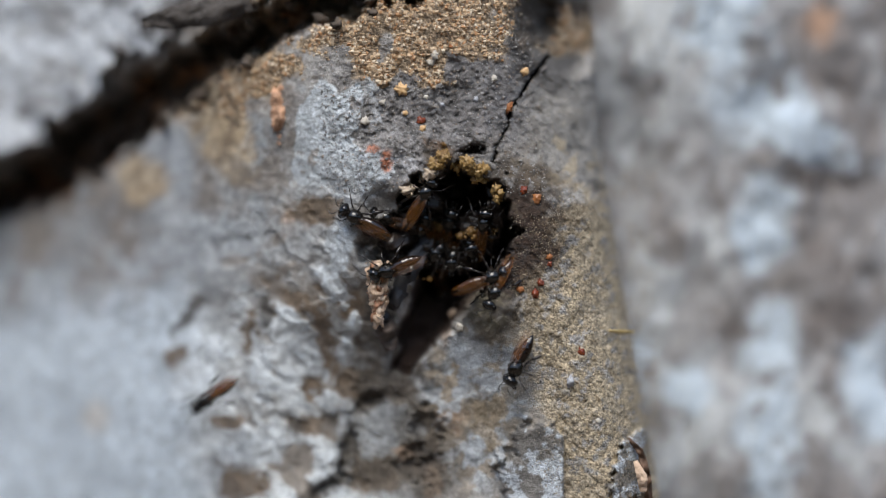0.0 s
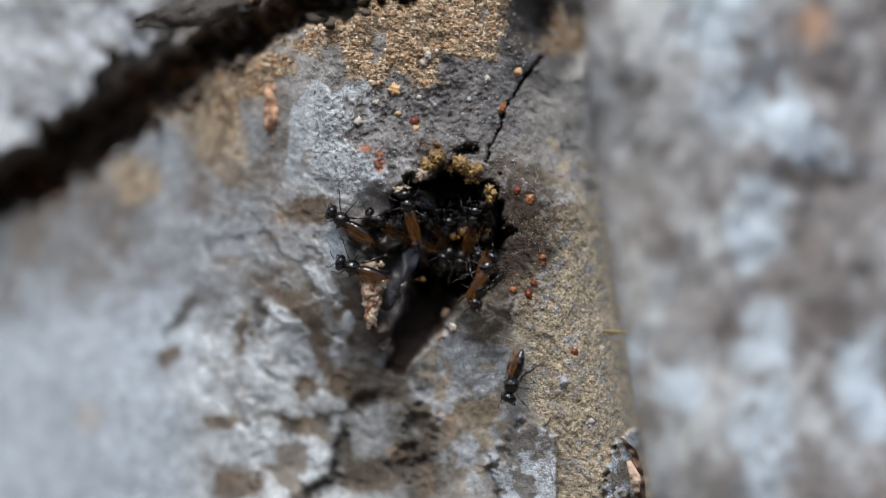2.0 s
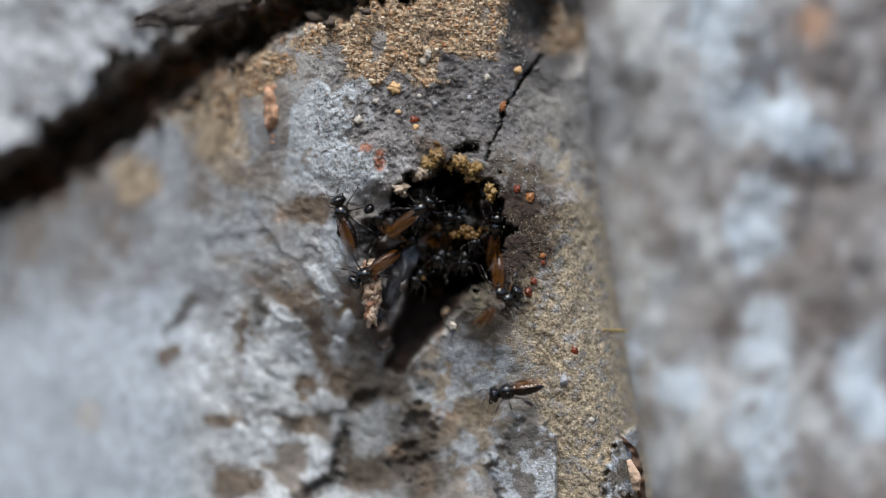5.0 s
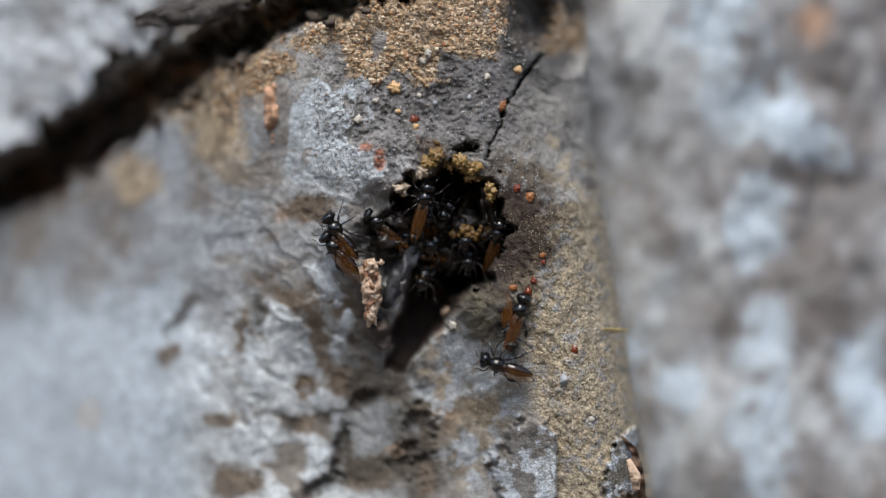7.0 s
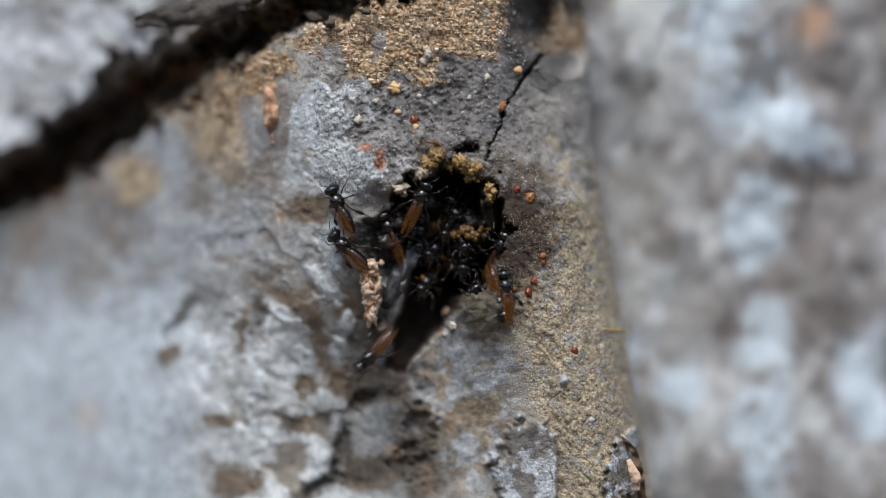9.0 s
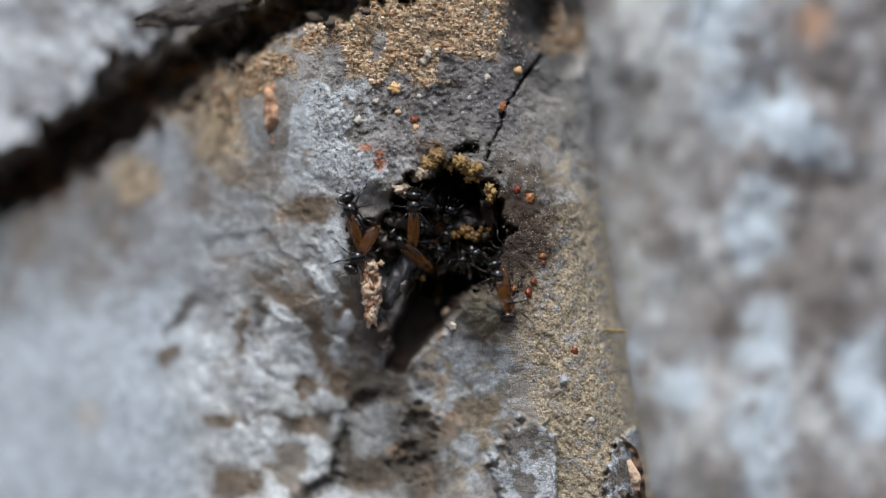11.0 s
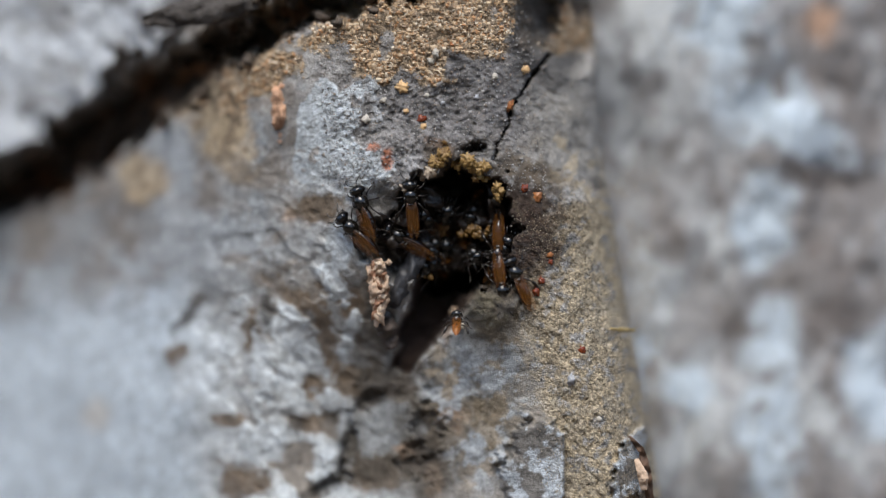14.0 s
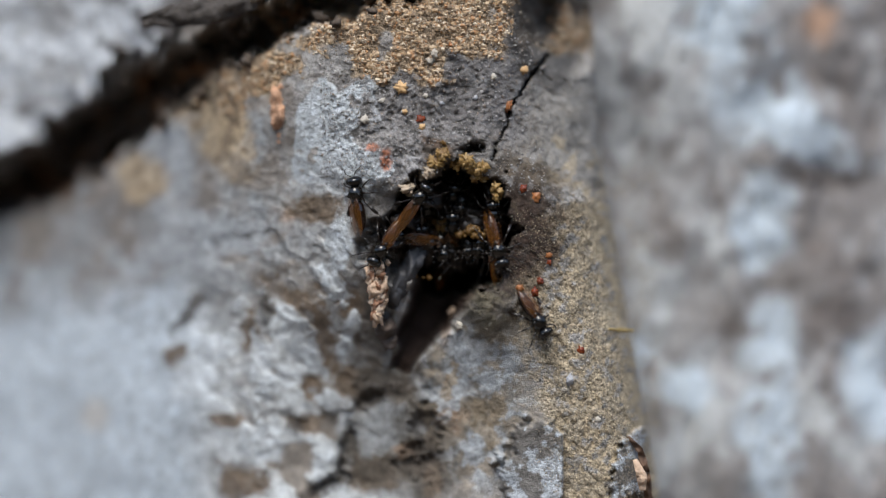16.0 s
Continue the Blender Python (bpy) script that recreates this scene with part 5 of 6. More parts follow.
    # right c
    walk(next(swarm), [
        (0, bee_pose(2.30, 2.37, 1.20, 80, 0, 30)), (0.5, bee_pose(2.31, 2.62, 1.20, 78, 0, 30)), (1, bee_pose(2.64, 2.51, 1.20, 75, 0, 30)),
        (1.5, bee_pose(2.62, 2.62, 1.20, 70, 0, 30)), (2, bee_pose(2.08, 2.58, 1.20, 78, 0, 30)), (2.5, bee_pose(2.44, 1.47, 1.20, 80, 0, 30)),
        (3, bee_pose(2.58, 3.23, 1.20, 85, 0, 30)), (3.5, bee_pose(2.80, 2.37, 1.20, 85, 0, 30)), (4, bee_pose(2.94, 2.87, 1.20, 88, 0, 30)),
        (5.2, bee_pose(3.62, 1.76, 1.20, 80, 0, 30)), (6.3, bee_pose(4.20, 0.97, 1.20, 70, 0, 30)), (6.5, bee_pose(4.02, 0.97, 1.20, 72, 0, 30)),
        (7, bee_pose(3.66, 1.55, 1.20, 75, 0, 30)), (7.5, bee_pose(2.94, 1.92, 1.20, 85, 0, 30)), (8, bee_pose(3.16, 2.46, 1.20, 88, 0, 30)),
        (8.5, bee_pose(3.80, 1.75, 1.20, 75, 0, 30)), (9, bee_pose(4.05, 0.86, 1.20, 65, 0, 30)), (10.3, bee_pose(4.16, 0.70, 1.20, 70, 0, 30)),
        (11.5, bee_pose(4.38, 0.36, 1.20, 68, 0, 30)), (12, bee_pose(4.02, 1.36, 1.20, 75, 0, 30)), (12.5, bee_pose(3.30, 1.97, 1.20, 92, 0, 30)),
        (13, bee_pose(3.10, 1.97, 1.20, 92, 0, 30)), (13.5, bee_pose(3.87, 1.51, 1.20, 65, 0, 30)), (14, bee_pose(3.78, 0.50, 1.20, 62, 0, 30)),
        (14.5, bee_pose(4.02, 1.29, 1.20, 68, 0, 30)), (15, bee_pose(4.41, 1.85, 1.20, 62, 0, 30)), (15.5, bee_pose(3.69, 1.91, 1.20, 80, 0, 30)),
        (16, bee_pose(2.79, 2.83, 1.20, 95, 0, 30))])
    # right d
    walk(next(swarm), [
        (0, bee_pose(1.96, -0.33, 4.00, 255, 0, 0)), (1, bee_pose(2.27, -0.47, 4.00, 258, 0, 0)), (2, bee_pose(2.39, -0.29, 4.00, 255, 0, 0)),
        (3, bee_pose(2.39, 0.00, 4.00, 255, 0, 0)), (4, bee_pose(2.57, -0.36, 4.00, 265, 0, 0)), (6.5, bee_pose(2.39, -0.07, 4.00, 265, 0, 0)),
        (8, bee_pose(2.39, -0.23, 4.00, 260, 0, 0)), (9, bee_pose(2.39, -0.04, 4.00, 262, 0, 0)), (11.5, bee_pose(2.57, -0.36, 4.00, 265, 0, 0)),
        (13, bee_pose(2.52, -0.54, 4.00, 262, 0, 0)), (13.5, bee_pose(2.38, -0.83, 3.00, 265, 0, 0)), (14, bee_pose(2.96, -1.33, 1.50, 268, 0, 0)),
        (14.5, bee_pose(3.93, -2.39, 0.00, 272, -10, 0)), (15, bee_pose(4.60, -3.58, -0.60, 275, -15, 0)), (15.5, bee_pose(5.38, -4.69, -0.60, 289, -20, 0)),
        (16, bee_pose(6.09, -5.42, -0.60, 302, -25, 0))])
    # left a
    walk(next(swarm), [
        (0, bee_pose(-6.77, 2.47, 0.80, 152, -32, 0)), (0.5, bee_pose(-6.75, 2.33, 0.80, 152, -32, 0)), (1, bee_pose(-6.64, 1.00, 0.80, 168, -32, 0)),
        (1.5, bee_pose(-6.88, 1.90, 0.80, 148, -32, 0)), (2, bee_pose(-7.13, 2.40, 0.80, 145, -32, 0)), (2.5, bee_pose(-6.59, 2.72, 0.80, 122, -32, 0)),
        (3, bee_pose(-6.70, 3.37, 0.80, 115, -32, 0)), (3.5, bee_pose(-6.95, 3.12, 0.80, 117, -32, 0)), (4, bee_pose(-6.95, 2.65, 0.80, 122, -32, 0)),
        (5.2, bee_pose(-6.59, 3.19, 0.80, 105, -32, 0)), (6.3, bee_pose(-6.41, 3.77, 0.80, 93, -32, 0)), (6.5, bee_pose(-6.34, 3.51, 0.80, 93, -32, 0)),
        (7, bee_pose(-7.31, 1.91, 0.80, 125, -32, 0)), (7.5, bee_pose(-7.24, 3.35, 0.80, 133, -32, 0)), (8, bee_pose(-7.24, 3.57, 0.80, 128, -32, 0)),
        (8.5, bee_pose(-7.13, 3.72, 0.80, 121, -32, 0)), (9, bee_pose(-7.06, 3.73, 0.80, 115, -32, 0)), (10.2, bee_pose(-6.41, 3.49, 0.80, 110, -32, 0)),
        (11.5, bee_pose(-5.80, 3.19, 0.80, 104, -32, 0)), (12, bee_pose(-5.44, 3.19, 0.80, 97, -32, 0)), (12.5, bee_pose(-5.44, 3.22, 0.80, 97, -32, 0)),
        (13, bee_pose(-6.04, 3.58, 0.80, 112, -32, 0)), (13.5, bee_pose(-6.16, 3.47, 0.80, 120, -32, 0)), (14, bee_pose(-5.93, 3.65, 0.80, 110, -32, 0)),
        (14.5, bee_pose(-6.23, 3.04, 0.80, 128, -32, 0)), (15, bee_pose(-6.45, 4.07, 0.80, 108, -32, 0)), (15.5, bee_pose(-6.20, 4.06, 0.80, 105, -32, 0)),
        (16, bee_pose(-6.03, 4.26, 0.80, 98, -32, 0))])
    # left b
    walk(next(swarm), [
        (0, bee_pose(-4.84, -1.65, 1.00, 200, -30, 0)), (0.5, bee_pose(-5.22, -1.54, 1.00, 200, -30, 0)), (1, bee_pose(-6.00, -1.94, 1.00, 205, -30, 0)),
        (1.5, bee_pose(-5.70, -1.25, 1.00, 182, -30, 0)), (2, bee_pose(-6.56, -0.82, 1.00, 160, -30, 0)), (2.5, bee_pose(-6.70, -0.72, 1.00, 140, -30, 0)),
        (3, bee_pose(-6.74, -1.08, 1.00, 163, -30, 0)), (3.25, bee_pose(-6.17, -1.79, 1.00, 215, -30, 0)), (3.5, bee_pose(-5.45, -2.04, 1.00, 268, -10, 0)),
        (4, bee_pose(-5.05, -3.41, 1.00, 278, 0, 0)), (5, bee_pose(-5.70, -2.18, 1.00, 215, -10, 0)), (5.6, bee_pose(-6.60, -0.40, 1.00, 165, -25, 0)),
        (6.3, bee_pose(-7.03, 1.01, 1.00, 135, -30, 0)), (6.5, bee_pose(-6.70, 0.47, 1.00, 135, -30, 0)), (7, bee_pose(-7.46, 0.72, 1.00, 130, -30, 0)),
        (7.5, bee_pose(-7.13, 1.05, 1.00, 126, -30, 0)), (8, bee_pose(-7.35, 0.99, 1.00, 140, -30, 0)), (8.5, bee_pose(-7.31, 0.85, 1.00, 140, -30, 0)),
        (9, bee_pose(-6.95, 0.82, 1.00, 135, -30, 0)), (10, bee_pose(-6.60, -0.02, 1.00, 180, -30, 0)), (10.8, bee_pose(-6.06, -1.09, 1.00, 225, -10, 0)),
        (11.5, bee_pose(-5.77, -1.68, 1.00, 264, 0, 0)), (12, bee_pose(-4.55, -1.58, 1.00, 262, 0, 0)), (12.5, bee_pose(-4.59, -1.22, 1.00, 236, -10, 0)),
        (13, bee_pose(-5.86, 0.14, 1.00, 165, -30, 0)), (13.5, bee_pose(-6.95, 2.44, 1.00, 130, -30, 0)), (14, bee_pose(-6.94, 1.90, 1.00, 135, -30, 0)),
        (14.5, bee_pose(-6.31, 0.90, 1.00, 155, -30, 0)), (15, bee_pose(-6.09, 0.34, 1.00, 182, -30, 0)), (15.5, bee_pose(-4.99, -0.56, 1.00, 245, -10, 0)),
        (16, bee_pose(-4.81, -0.93, 1.00, 238, -10, 0))])
    # left c
    walk(next(swarm), [
        (0, bee_pose(-4.89, 2.27, 1.80, 165, -25, 8)), (0.5, bee_pose(-4.62, 1.98, 1.80, 160, -25, 8)), (1, bee_pose(-4.76, 1.65, 1.80, 165, -25, 8)),
        (1.5, bee_pose(-4.21, 2.16, 1.80, 142, -25, 8)), (2, bee_pose(-4.75, 2.30, 1.80, 150, -25, 8)), (2.5, bee_pose(-3.92, 1.65, 1.80, 160, -25, 8)),
        (3, bee_pose(-4.82, 1.94, 1.80, 160, -25, 8)), (3.5, bee_pose(-4.46, 1.94, 1.80, 165, -25, 8)), (4, bee_pose(-5.00, 1.98, 1.80, 163, -25, 8)),
        (5.2, bee_pose(-4.64, 2.66, 1.80, 130, -25, 8)), (6.3, bee_pose(-4.28, 3.35, 1.80, 96, -25, 8)), (6.5, bee_pose(-4.21, 3.34, 1.80, 96, -25, 8)),
        (7, bee_pose(-4.82, 2.16, 1.80, 140, -25, 8)), (7.5, bee_pose(-4.64, 2.78, 1.80, 148, -25, 8)), (8, bee_pose(-5.14, 2.61, 1.80, 150, -25, 8)),
        (8.5, bee_pose(-5.32, 2.55, 1.80, 155, -25, 8)), (9, bee_pose(-3.81, 2.12, 1.80, 115, -25, 8)), (10.2, bee_pose(-3.38, 1.42, 1.80, 130, -25, 8)),
        (11.5, bee_pose(-3.20, 0.93, 1.80, 140, -25, 8)), (12, bee_pose(-3.38, 0.93, 1.80, 140, -25, 8)), (12.5, bee_pose(-3.63, 0.54, 1.80, 75, -25, 8)),
        (13, bee_pose(-3.61, 0.54, 1.80, 130, -25, 8)), (13.5, bee_pose(-4.21, 1.26, 1.80, 145, -25, 8)), (14, bee_pose(-4.05, 1.19, 1.80, 150, -25, 8)),
        (14.5, bee_pose(-3.96, 0.93, 1.80, 165, -25, 8)), (15, bee_pose(-4.31, 1.06, 1.80, 155, -25, 8)), (15.5, bee_pose(-4.43, 1.56, 1.80, 160, -25, 8)),
        (16, bee_pose(-4.14, 0.90, 1.80, 175, -25, 8))])
    # middle a
    walk(next(swarm), [
        (0, bee_pose(-1.11, 4.29, 0.20, 60, 0, 12)), (0.5, bee_pose(-0.98, 3.82, 0.20, 68, 0, 12)), (1, bee_pose(-1.45, 3.11, 0.20, 80, 0, 12)),
        (1.5, bee_pose(-2.22, 3.57, 0.20, 100, 0, 12)), (2, bee_pose(-2.47, 3.57, 0.20, 105, 0, 12)), (2.5, bee_pose(-2.79, 2.75, 0.20, 95, 0, 12)),
        (3, bee_pose(-2.43, 3.15, 0.20, 60, 0, 12)), (3.5, bee_pose(-0.32, 2.14, 0.20, 5, 0, 12)), (4, bee_pose(-0.50, 1.93, 0.20, 8, 0, 12)),
        (5.2, bee_pose(-0.86, 3.18, 0.20, 45, 0, 12)), (6.3, bee_pose(-1.11, 3.69, 0.20, 62, 0, 12)), (6.5, bee_pose(-1.14, 3.72, 0.20, 62, 0, 12)),
        (7, bee_pose(-0.93, 3.87, 0.20, 75, 0, 12)), (7.5, bee_pose(-0.50, 4.41, 0.20, 80, 0, 12)), (8, bee_pose(-0.93, 4.60, 0.20, 88, 0, 12)),
        (8.5, bee_pose(-0.68, 4.42, 0.20, 85, 0, 12)), (9, bee_pose(-1.00, 4.04, 0.20, 65, 0, 12)), (10.2, bee_pose(-1.50, 3.73, 0.20, 75, 0, 12)),
        (11.5, bee_pose(-1.89, 3.36, 0.20, 92, 0, 12)), (12, bee_pose(-2.04, 3.36, 0.20, 90, 0, 12)), (12.5, bee_pose(-1.57, 3.72, 0.20, 70, 0, 12)),
        (13, bee_pose(-1.98, 2.72, 0.20, 80, 0, 12)), (13.5, bee_pose(-2.50, 3.29, 0.20, 90, 0, 12)), (14, bee_pose(-2.59, 4.04, 0.20, 95, 0, 12)),
        (14.5, bee_pose(-1.43, 3.82, 0.20, 60, 0, 12)), (15, bee_pose(-2.07, 3.70, 0.20, 78, 0, 12)), (15.5, bee_pose(-1.08, 2.83, 0.20, 30, 0, 12)),
        (16, bee_pose(-1.40, 3.86, 0.20, 55, 0, 12))])
    # middle b
    walk(next(swarm), [
        (0, bee_pose(1.31, 0.58, 2.60, 240, 0, 40)), (0.5, bee_pose(1.61, 1.56, 2.60, 225, 0, 40)), (1, bee_pose(0.82, 2.54, 2.60, 200, 0, 40)),
        (1.5, bee_pose(0.58, 1.49, 2.60, 215, 0, 40)), (2, bee_pose(1.38, 2.43, 2.60, 240, 0, 40)), (2.5, bee_pose(0.94, 1.67, 2.60, 255, 0, 40)),
        (3, bee_pose(1.12, 1.45, 2.60, 270, 0, 40)), (4, bee_pose(0.80, 1.09, 2.60, 255, 0, 40)), (6.5, bee_pose(1.67, 2.65, 2.60, 235, 0, 40)),
        (7, bee_pose(1.12, 1.02, 2.60, 255, 0, 40)), (7.5, bee_pose(1.12, 2.12, 2.60, 250, 0, 40)), (8, bee_pose(0.22, 1.04, 2.60, 245, 0, 40)),
        (8.5, bee_pose(0.40, 1.41, 2.60, 245, 0, 40)), (9, bee_pose(0.04, 0.69, 2.60, 250, 0, 40)), (11.5, bee_pose(0.22, 0.73, 2.60, 240, 0, 40)),
        (12, bee_pose(0.58, 1.45, 2.60, 230, 0, 40)), (12.5, bee_pose(1.67, 2.72, 2.60, 225, 0, 40)), (13, bee_pose(1.79, 2.72, 2.60, 230, 0, 40)),
        (13.5, bee_pose(1.85, 2.43, 2.60, 240, 0, 40)), (14, bee_pose(1.25, 1.74, 2.60, 250, 0, 40)), (14.5, bee_pose(1.16, 1.56, 2.60, 255, 0, 40)),
        (15, bee_pose(1.45, 2.88, 2.60, 265, 0, 40)), (15.5, bee_pose(1.63, 0.70, 2.60, 270, 0, 40)), (16, bee_pose(0.72, 2.32, 2.60, 262, 0, 40))])
    # middle c
    walk(next(swarm), [
        (0, bee_pose(-3.11, 1.48, 3.00, 215, 0, 40)), (0.5, bee_pose(-2.73, 0.65, 3.00, 200, 0, 40)), (1, bee_pose(-3.16, -1.37, 3.00, 205, 0, 40)),
        (1.5, bee_pose(-3.39, -1.95, 3.00, 205, 0, 40)), (2, bee_pose(-2.89, -2.53, 3.00, 235, 0, 40)), (2.5, bee_pose(-2.38, -2.56, 3.00, 225, 0, 40)),
        (3, bee_pose(-2.60, -1.44, 3.00, 215, 0, 40)), (3.5, bee_pose(-2.60, -1.52, 3.00, 215, 0, 40)), (4, bee_pose(-1.95, -2.17, 3.00, 230, 0, 40)),
        (6.5, bee_pose(-1.77, -2.24, 3.00, 240, 0, 40)), (7, bee_pose(-1.41, -2.41, 3.00, 250, 0, 40)), (7.5, bee_pose(-1.73, -2.95, 3.00, 260, 0, 40)),
        (8, bee_pose(-0.51, -3.01, 3.00, 265, 0, 40)), (8.5, bee_pose(-0.54, -2.61, 3.00, 262, 0, 40)), (9, bee_pose(-1.41, -2.78, 3.00, 240, 0, 40)),
        (10.2, bee_pose(-1.95, -2.19, 3.00, 220, 0, 40)), (11.5, bee_pose(-2.38, -1.44, 3.00, 205, 0, 40)), (12, bee_pose(-1.77, -1.44, 3.00, 215, 0, 40)),
        (12.5, bee_pose(-1.95, -1.08, 3.00, 210, 0, 40)), (13, bee_pose(-1.72, 0.72, 3.00, 190, 0, 40)), (13.5, bee_pose(-1.95, -0.29, 3.00, 200, 0, 40)),
        (14, bee_pose(-1.79, -1.34, 3.00, 205, 0, 40)), (14.5, bee_pose(-2.82, -1.44, 3.00, 190, 0, 40)), (15, bee_pose(-2.89, -1.46, 3.00, 195, 0, 40)),
        (15.5, bee_pose(-1.63, -1.11, 3.00, 220, 0, 40)), (16, bee_pose(-0.37, -0.22, 3.00, 240, 0, 40))])
    # middle d
    walk(next(swarm), [
        (0, bee_pose(-2.92, 1.66, 2.60, 165, 20, 28)), (0.5, bee_pose(-3.08, 1.55, 2.60, 160, 20, 28)), (1, bee_pose(-3.34, 1.15, 2.60, 165, 20, 28)),
        (1.5, bee_pose(-2.67, 0.40, 2.60, 170, 20, 28)), (2, bee_pose(-2.60, 0.36, 2.60, 170, 20, 28)), (2.5, bee_pose(-3.39, 0.40, 2.60, 168, 20, 28)),
        (3, bee_pose(-3.03, 0.54, 2.60, 170, 20, 28)), (4, bee_pose(-2.49, 0.54, 2.60, 175, 20, 28)), (6.5, bee_pose(-3.39, 0.47, 2.60, 160, 20, 28)),
        (7, bee_pose(-2.85, -0.25, 2.60, 170, 20, 28)), (8, bee_pose(-2.49, -0.05, 2.60, 165, 20, 28)), (9, bee_pose(-2.31, 0.32, 2.60, 160, 20, 28)),
        (11.5, bee_pose(-1.95, 0.54, 2.60, 165, 20, 28)), (12, bee_pose(-1.77, 0.72, 2.60, 160, 20, 28)), (12.5, bee_pose(-2.49, 0.79, 2.60, 165, 20, 28)),
        (13, bee_pose(-2.36, 1.44, 2.60, 160, 20, 28)), (14, bee_pose(-3.52, 1.01, 2.60, 165, 20, 28)), (15, bee_pose(-3.25, 0.52, 2.60, 165, 20, 28)),
        (15.5, bee_pose(-2.53, 0.33, 2.60, 170, 20, 28)), (16, bee_pose(-1.99, 0.50, 2.60, 165, 20, 28))])
    # middle e
    walk(next(swarm), [
        (0, bee_pose(-0.95, 0.04, 3.50, 100, 0, 50)), (2, bee_pose(-0.15, 0.44, 3.50, 110, 0, 50)), (4, bee_pose(-0.51, 0.73, 3.50, 95, 0, 50)),
        (6.5, bee_pose(0.22, 1.39, 3.50, 80, 0, 50)), (9, bee_pose(-0.15, 1.06, 3.50, 90, 0, 50)), (11.5, bee_pose(-0.33, 1.46, 3.50, 100, 0, 50)),
        (14, bee_pose(-0.27, 0.29, 3.50, 85, 0, 50)), (16, bee_pose(-0.56, 0.69, 3.50, 95, 0, 50))])
    # middle f
    walk(next(swarm), [
        (0, bee_pose(-1.85, 2.58, 2.50, 120, 0, 40)), (1, bee_pose(-1.18, 2.25, 2.50, 110, 0, 40)), (2, bee_pose(-0.51, 2.61, 2.50, 95, 0, 40)),
        (3, bee_pose(-1.05, 2.36, 2.50, 100, 0, 40)), (4, bee_pose(-1.78, 2.00, 2.50, 110, 0, 40)), (6.5, bee_pose(0.22, 2.83, 2.50, 80, 0, 40)),
        (8, bee_pose(0.58, 2.67, 2.50, 75, 0, 40)), (9, bee_pose(0.58, 3.23, 2.50, 70, 0, 40)), (11.5, bee_pose(-0.51, 2.54, 2.50, 95, 0, 40)),
        (12.5, bee_pose(-0.33, 2.36, 2.50, 90, 0, 40)), (14, bee_pose(-0.64, 2.65, 2.50, 95, 0, 40)), (15, bee_pose(-0.18, 2.52, 2.50, 90, 0, 40)),
        (16, bee_pose(0.36, 3.96, 2.50, 80, 0, 40))])
    # middle g
    walk(next(swarm), [
        (0, bee_pose(0.15, -1.05, 2.70, 265, 0, 45)), (1, bee_pose(0.82, -0.84, 2.70, 270, 0, 45)), (2, bee_pose(1.13, -1.02, 2.70, 265, 0, 45)),
        (3, bee_pose(0.94, -0.91, 2.70, 262, 0, 45)), (4, bee_pose(1.13, -1.09, 2.70, 270, 0, 45)), (6.5, bee_pose(1.67, -1.16, 2.70, 265, 0, 45)),
        (8, bee_pose(1.49, -1.14, 2.70, 262, 0, 45)), (9, bee_pose(1.31, -1.49, 2.70, 262, 0, 45)), (11.5, bee_pose(1.31, -0.91, 2.70, 265, 0, 45)),
        (13, bee_pose(1.43, -1.09, 2.70, 268, 0, 45)), (15, bee_pose(1.63, -0.20, 2.70, 270, 0, 45)), (16, bee_pose(1.26, -0.40, 2.70, 272, 0, 45))])
    # inner a
    walk(next(swarm), [
        (0, bee_pose(-1.95, 2.50, 2.00, 120, 0, 40)), (1, bee_pose(-1.36, 2.93, 2.00, 138, 0, 50)), (1.5, bee_pose(-1.77, 2.93, 2.00, 96, 0, 50)),
        (2, bee_pose(-1.45, 2.14, 2.00, 140, 0, 40)), (2.5, bee_pose(-1.27, 2.71, 2.00, 141, 0, 40)), (3.5, bee_pose(-1.52, 2.75, 2.00, 93, 0, 50)),
        (4.5, bee_pose(-1.67, 2.77, 2.00, 111, 0, 55)), (5.5, bee_pose(-1.27, 2.85, 2.00, 146, 0, 55)), (6, bee_pose(-1.23, 2.33, 2.00, 107, 0, 40)),
        (7, bee_pose(-1.01, 2.61, 2.00, 97, 0, 40)), (8, bee_pose(-1.45, 2.27, 2.00, 137, 0, 55)), (9, bee_pose(-1.67, 2.46, 2.00, 119, 0, 50)),
        (10, bee_pose(-1.09, 2.77, 2.00, 106, 0, 50)), (10.5, bee_pose(-1.52, 2.01, 2.00, 143, 0, 40)), (11.5, bee_pose(-2.03, 2.46, 2.00, 132, 0, 55)),
        (12, bee_pose(-1.01, 2.17, 2.00, 113, 0, 55)), (12.5, bee_pose(-1.67, 2.90, 2.00, 118, 0, 55)), (13.5, bee_pose(-1.63, 2.57, 2.00, 103, 0, 50)),
        (14, bee_pose(-1.86, 2.17, 2.00, 127, 0, 50)), (14.5, bee_pose(-2.32, 1.95, 2.00, 95, 0, 50)), (15, bee_pose(-1.95, 2.84, 2.00, 113, 0, 50)),
        (16, bee_pose(-1.46, 2.93, 2.00, 94, 0, 55))])
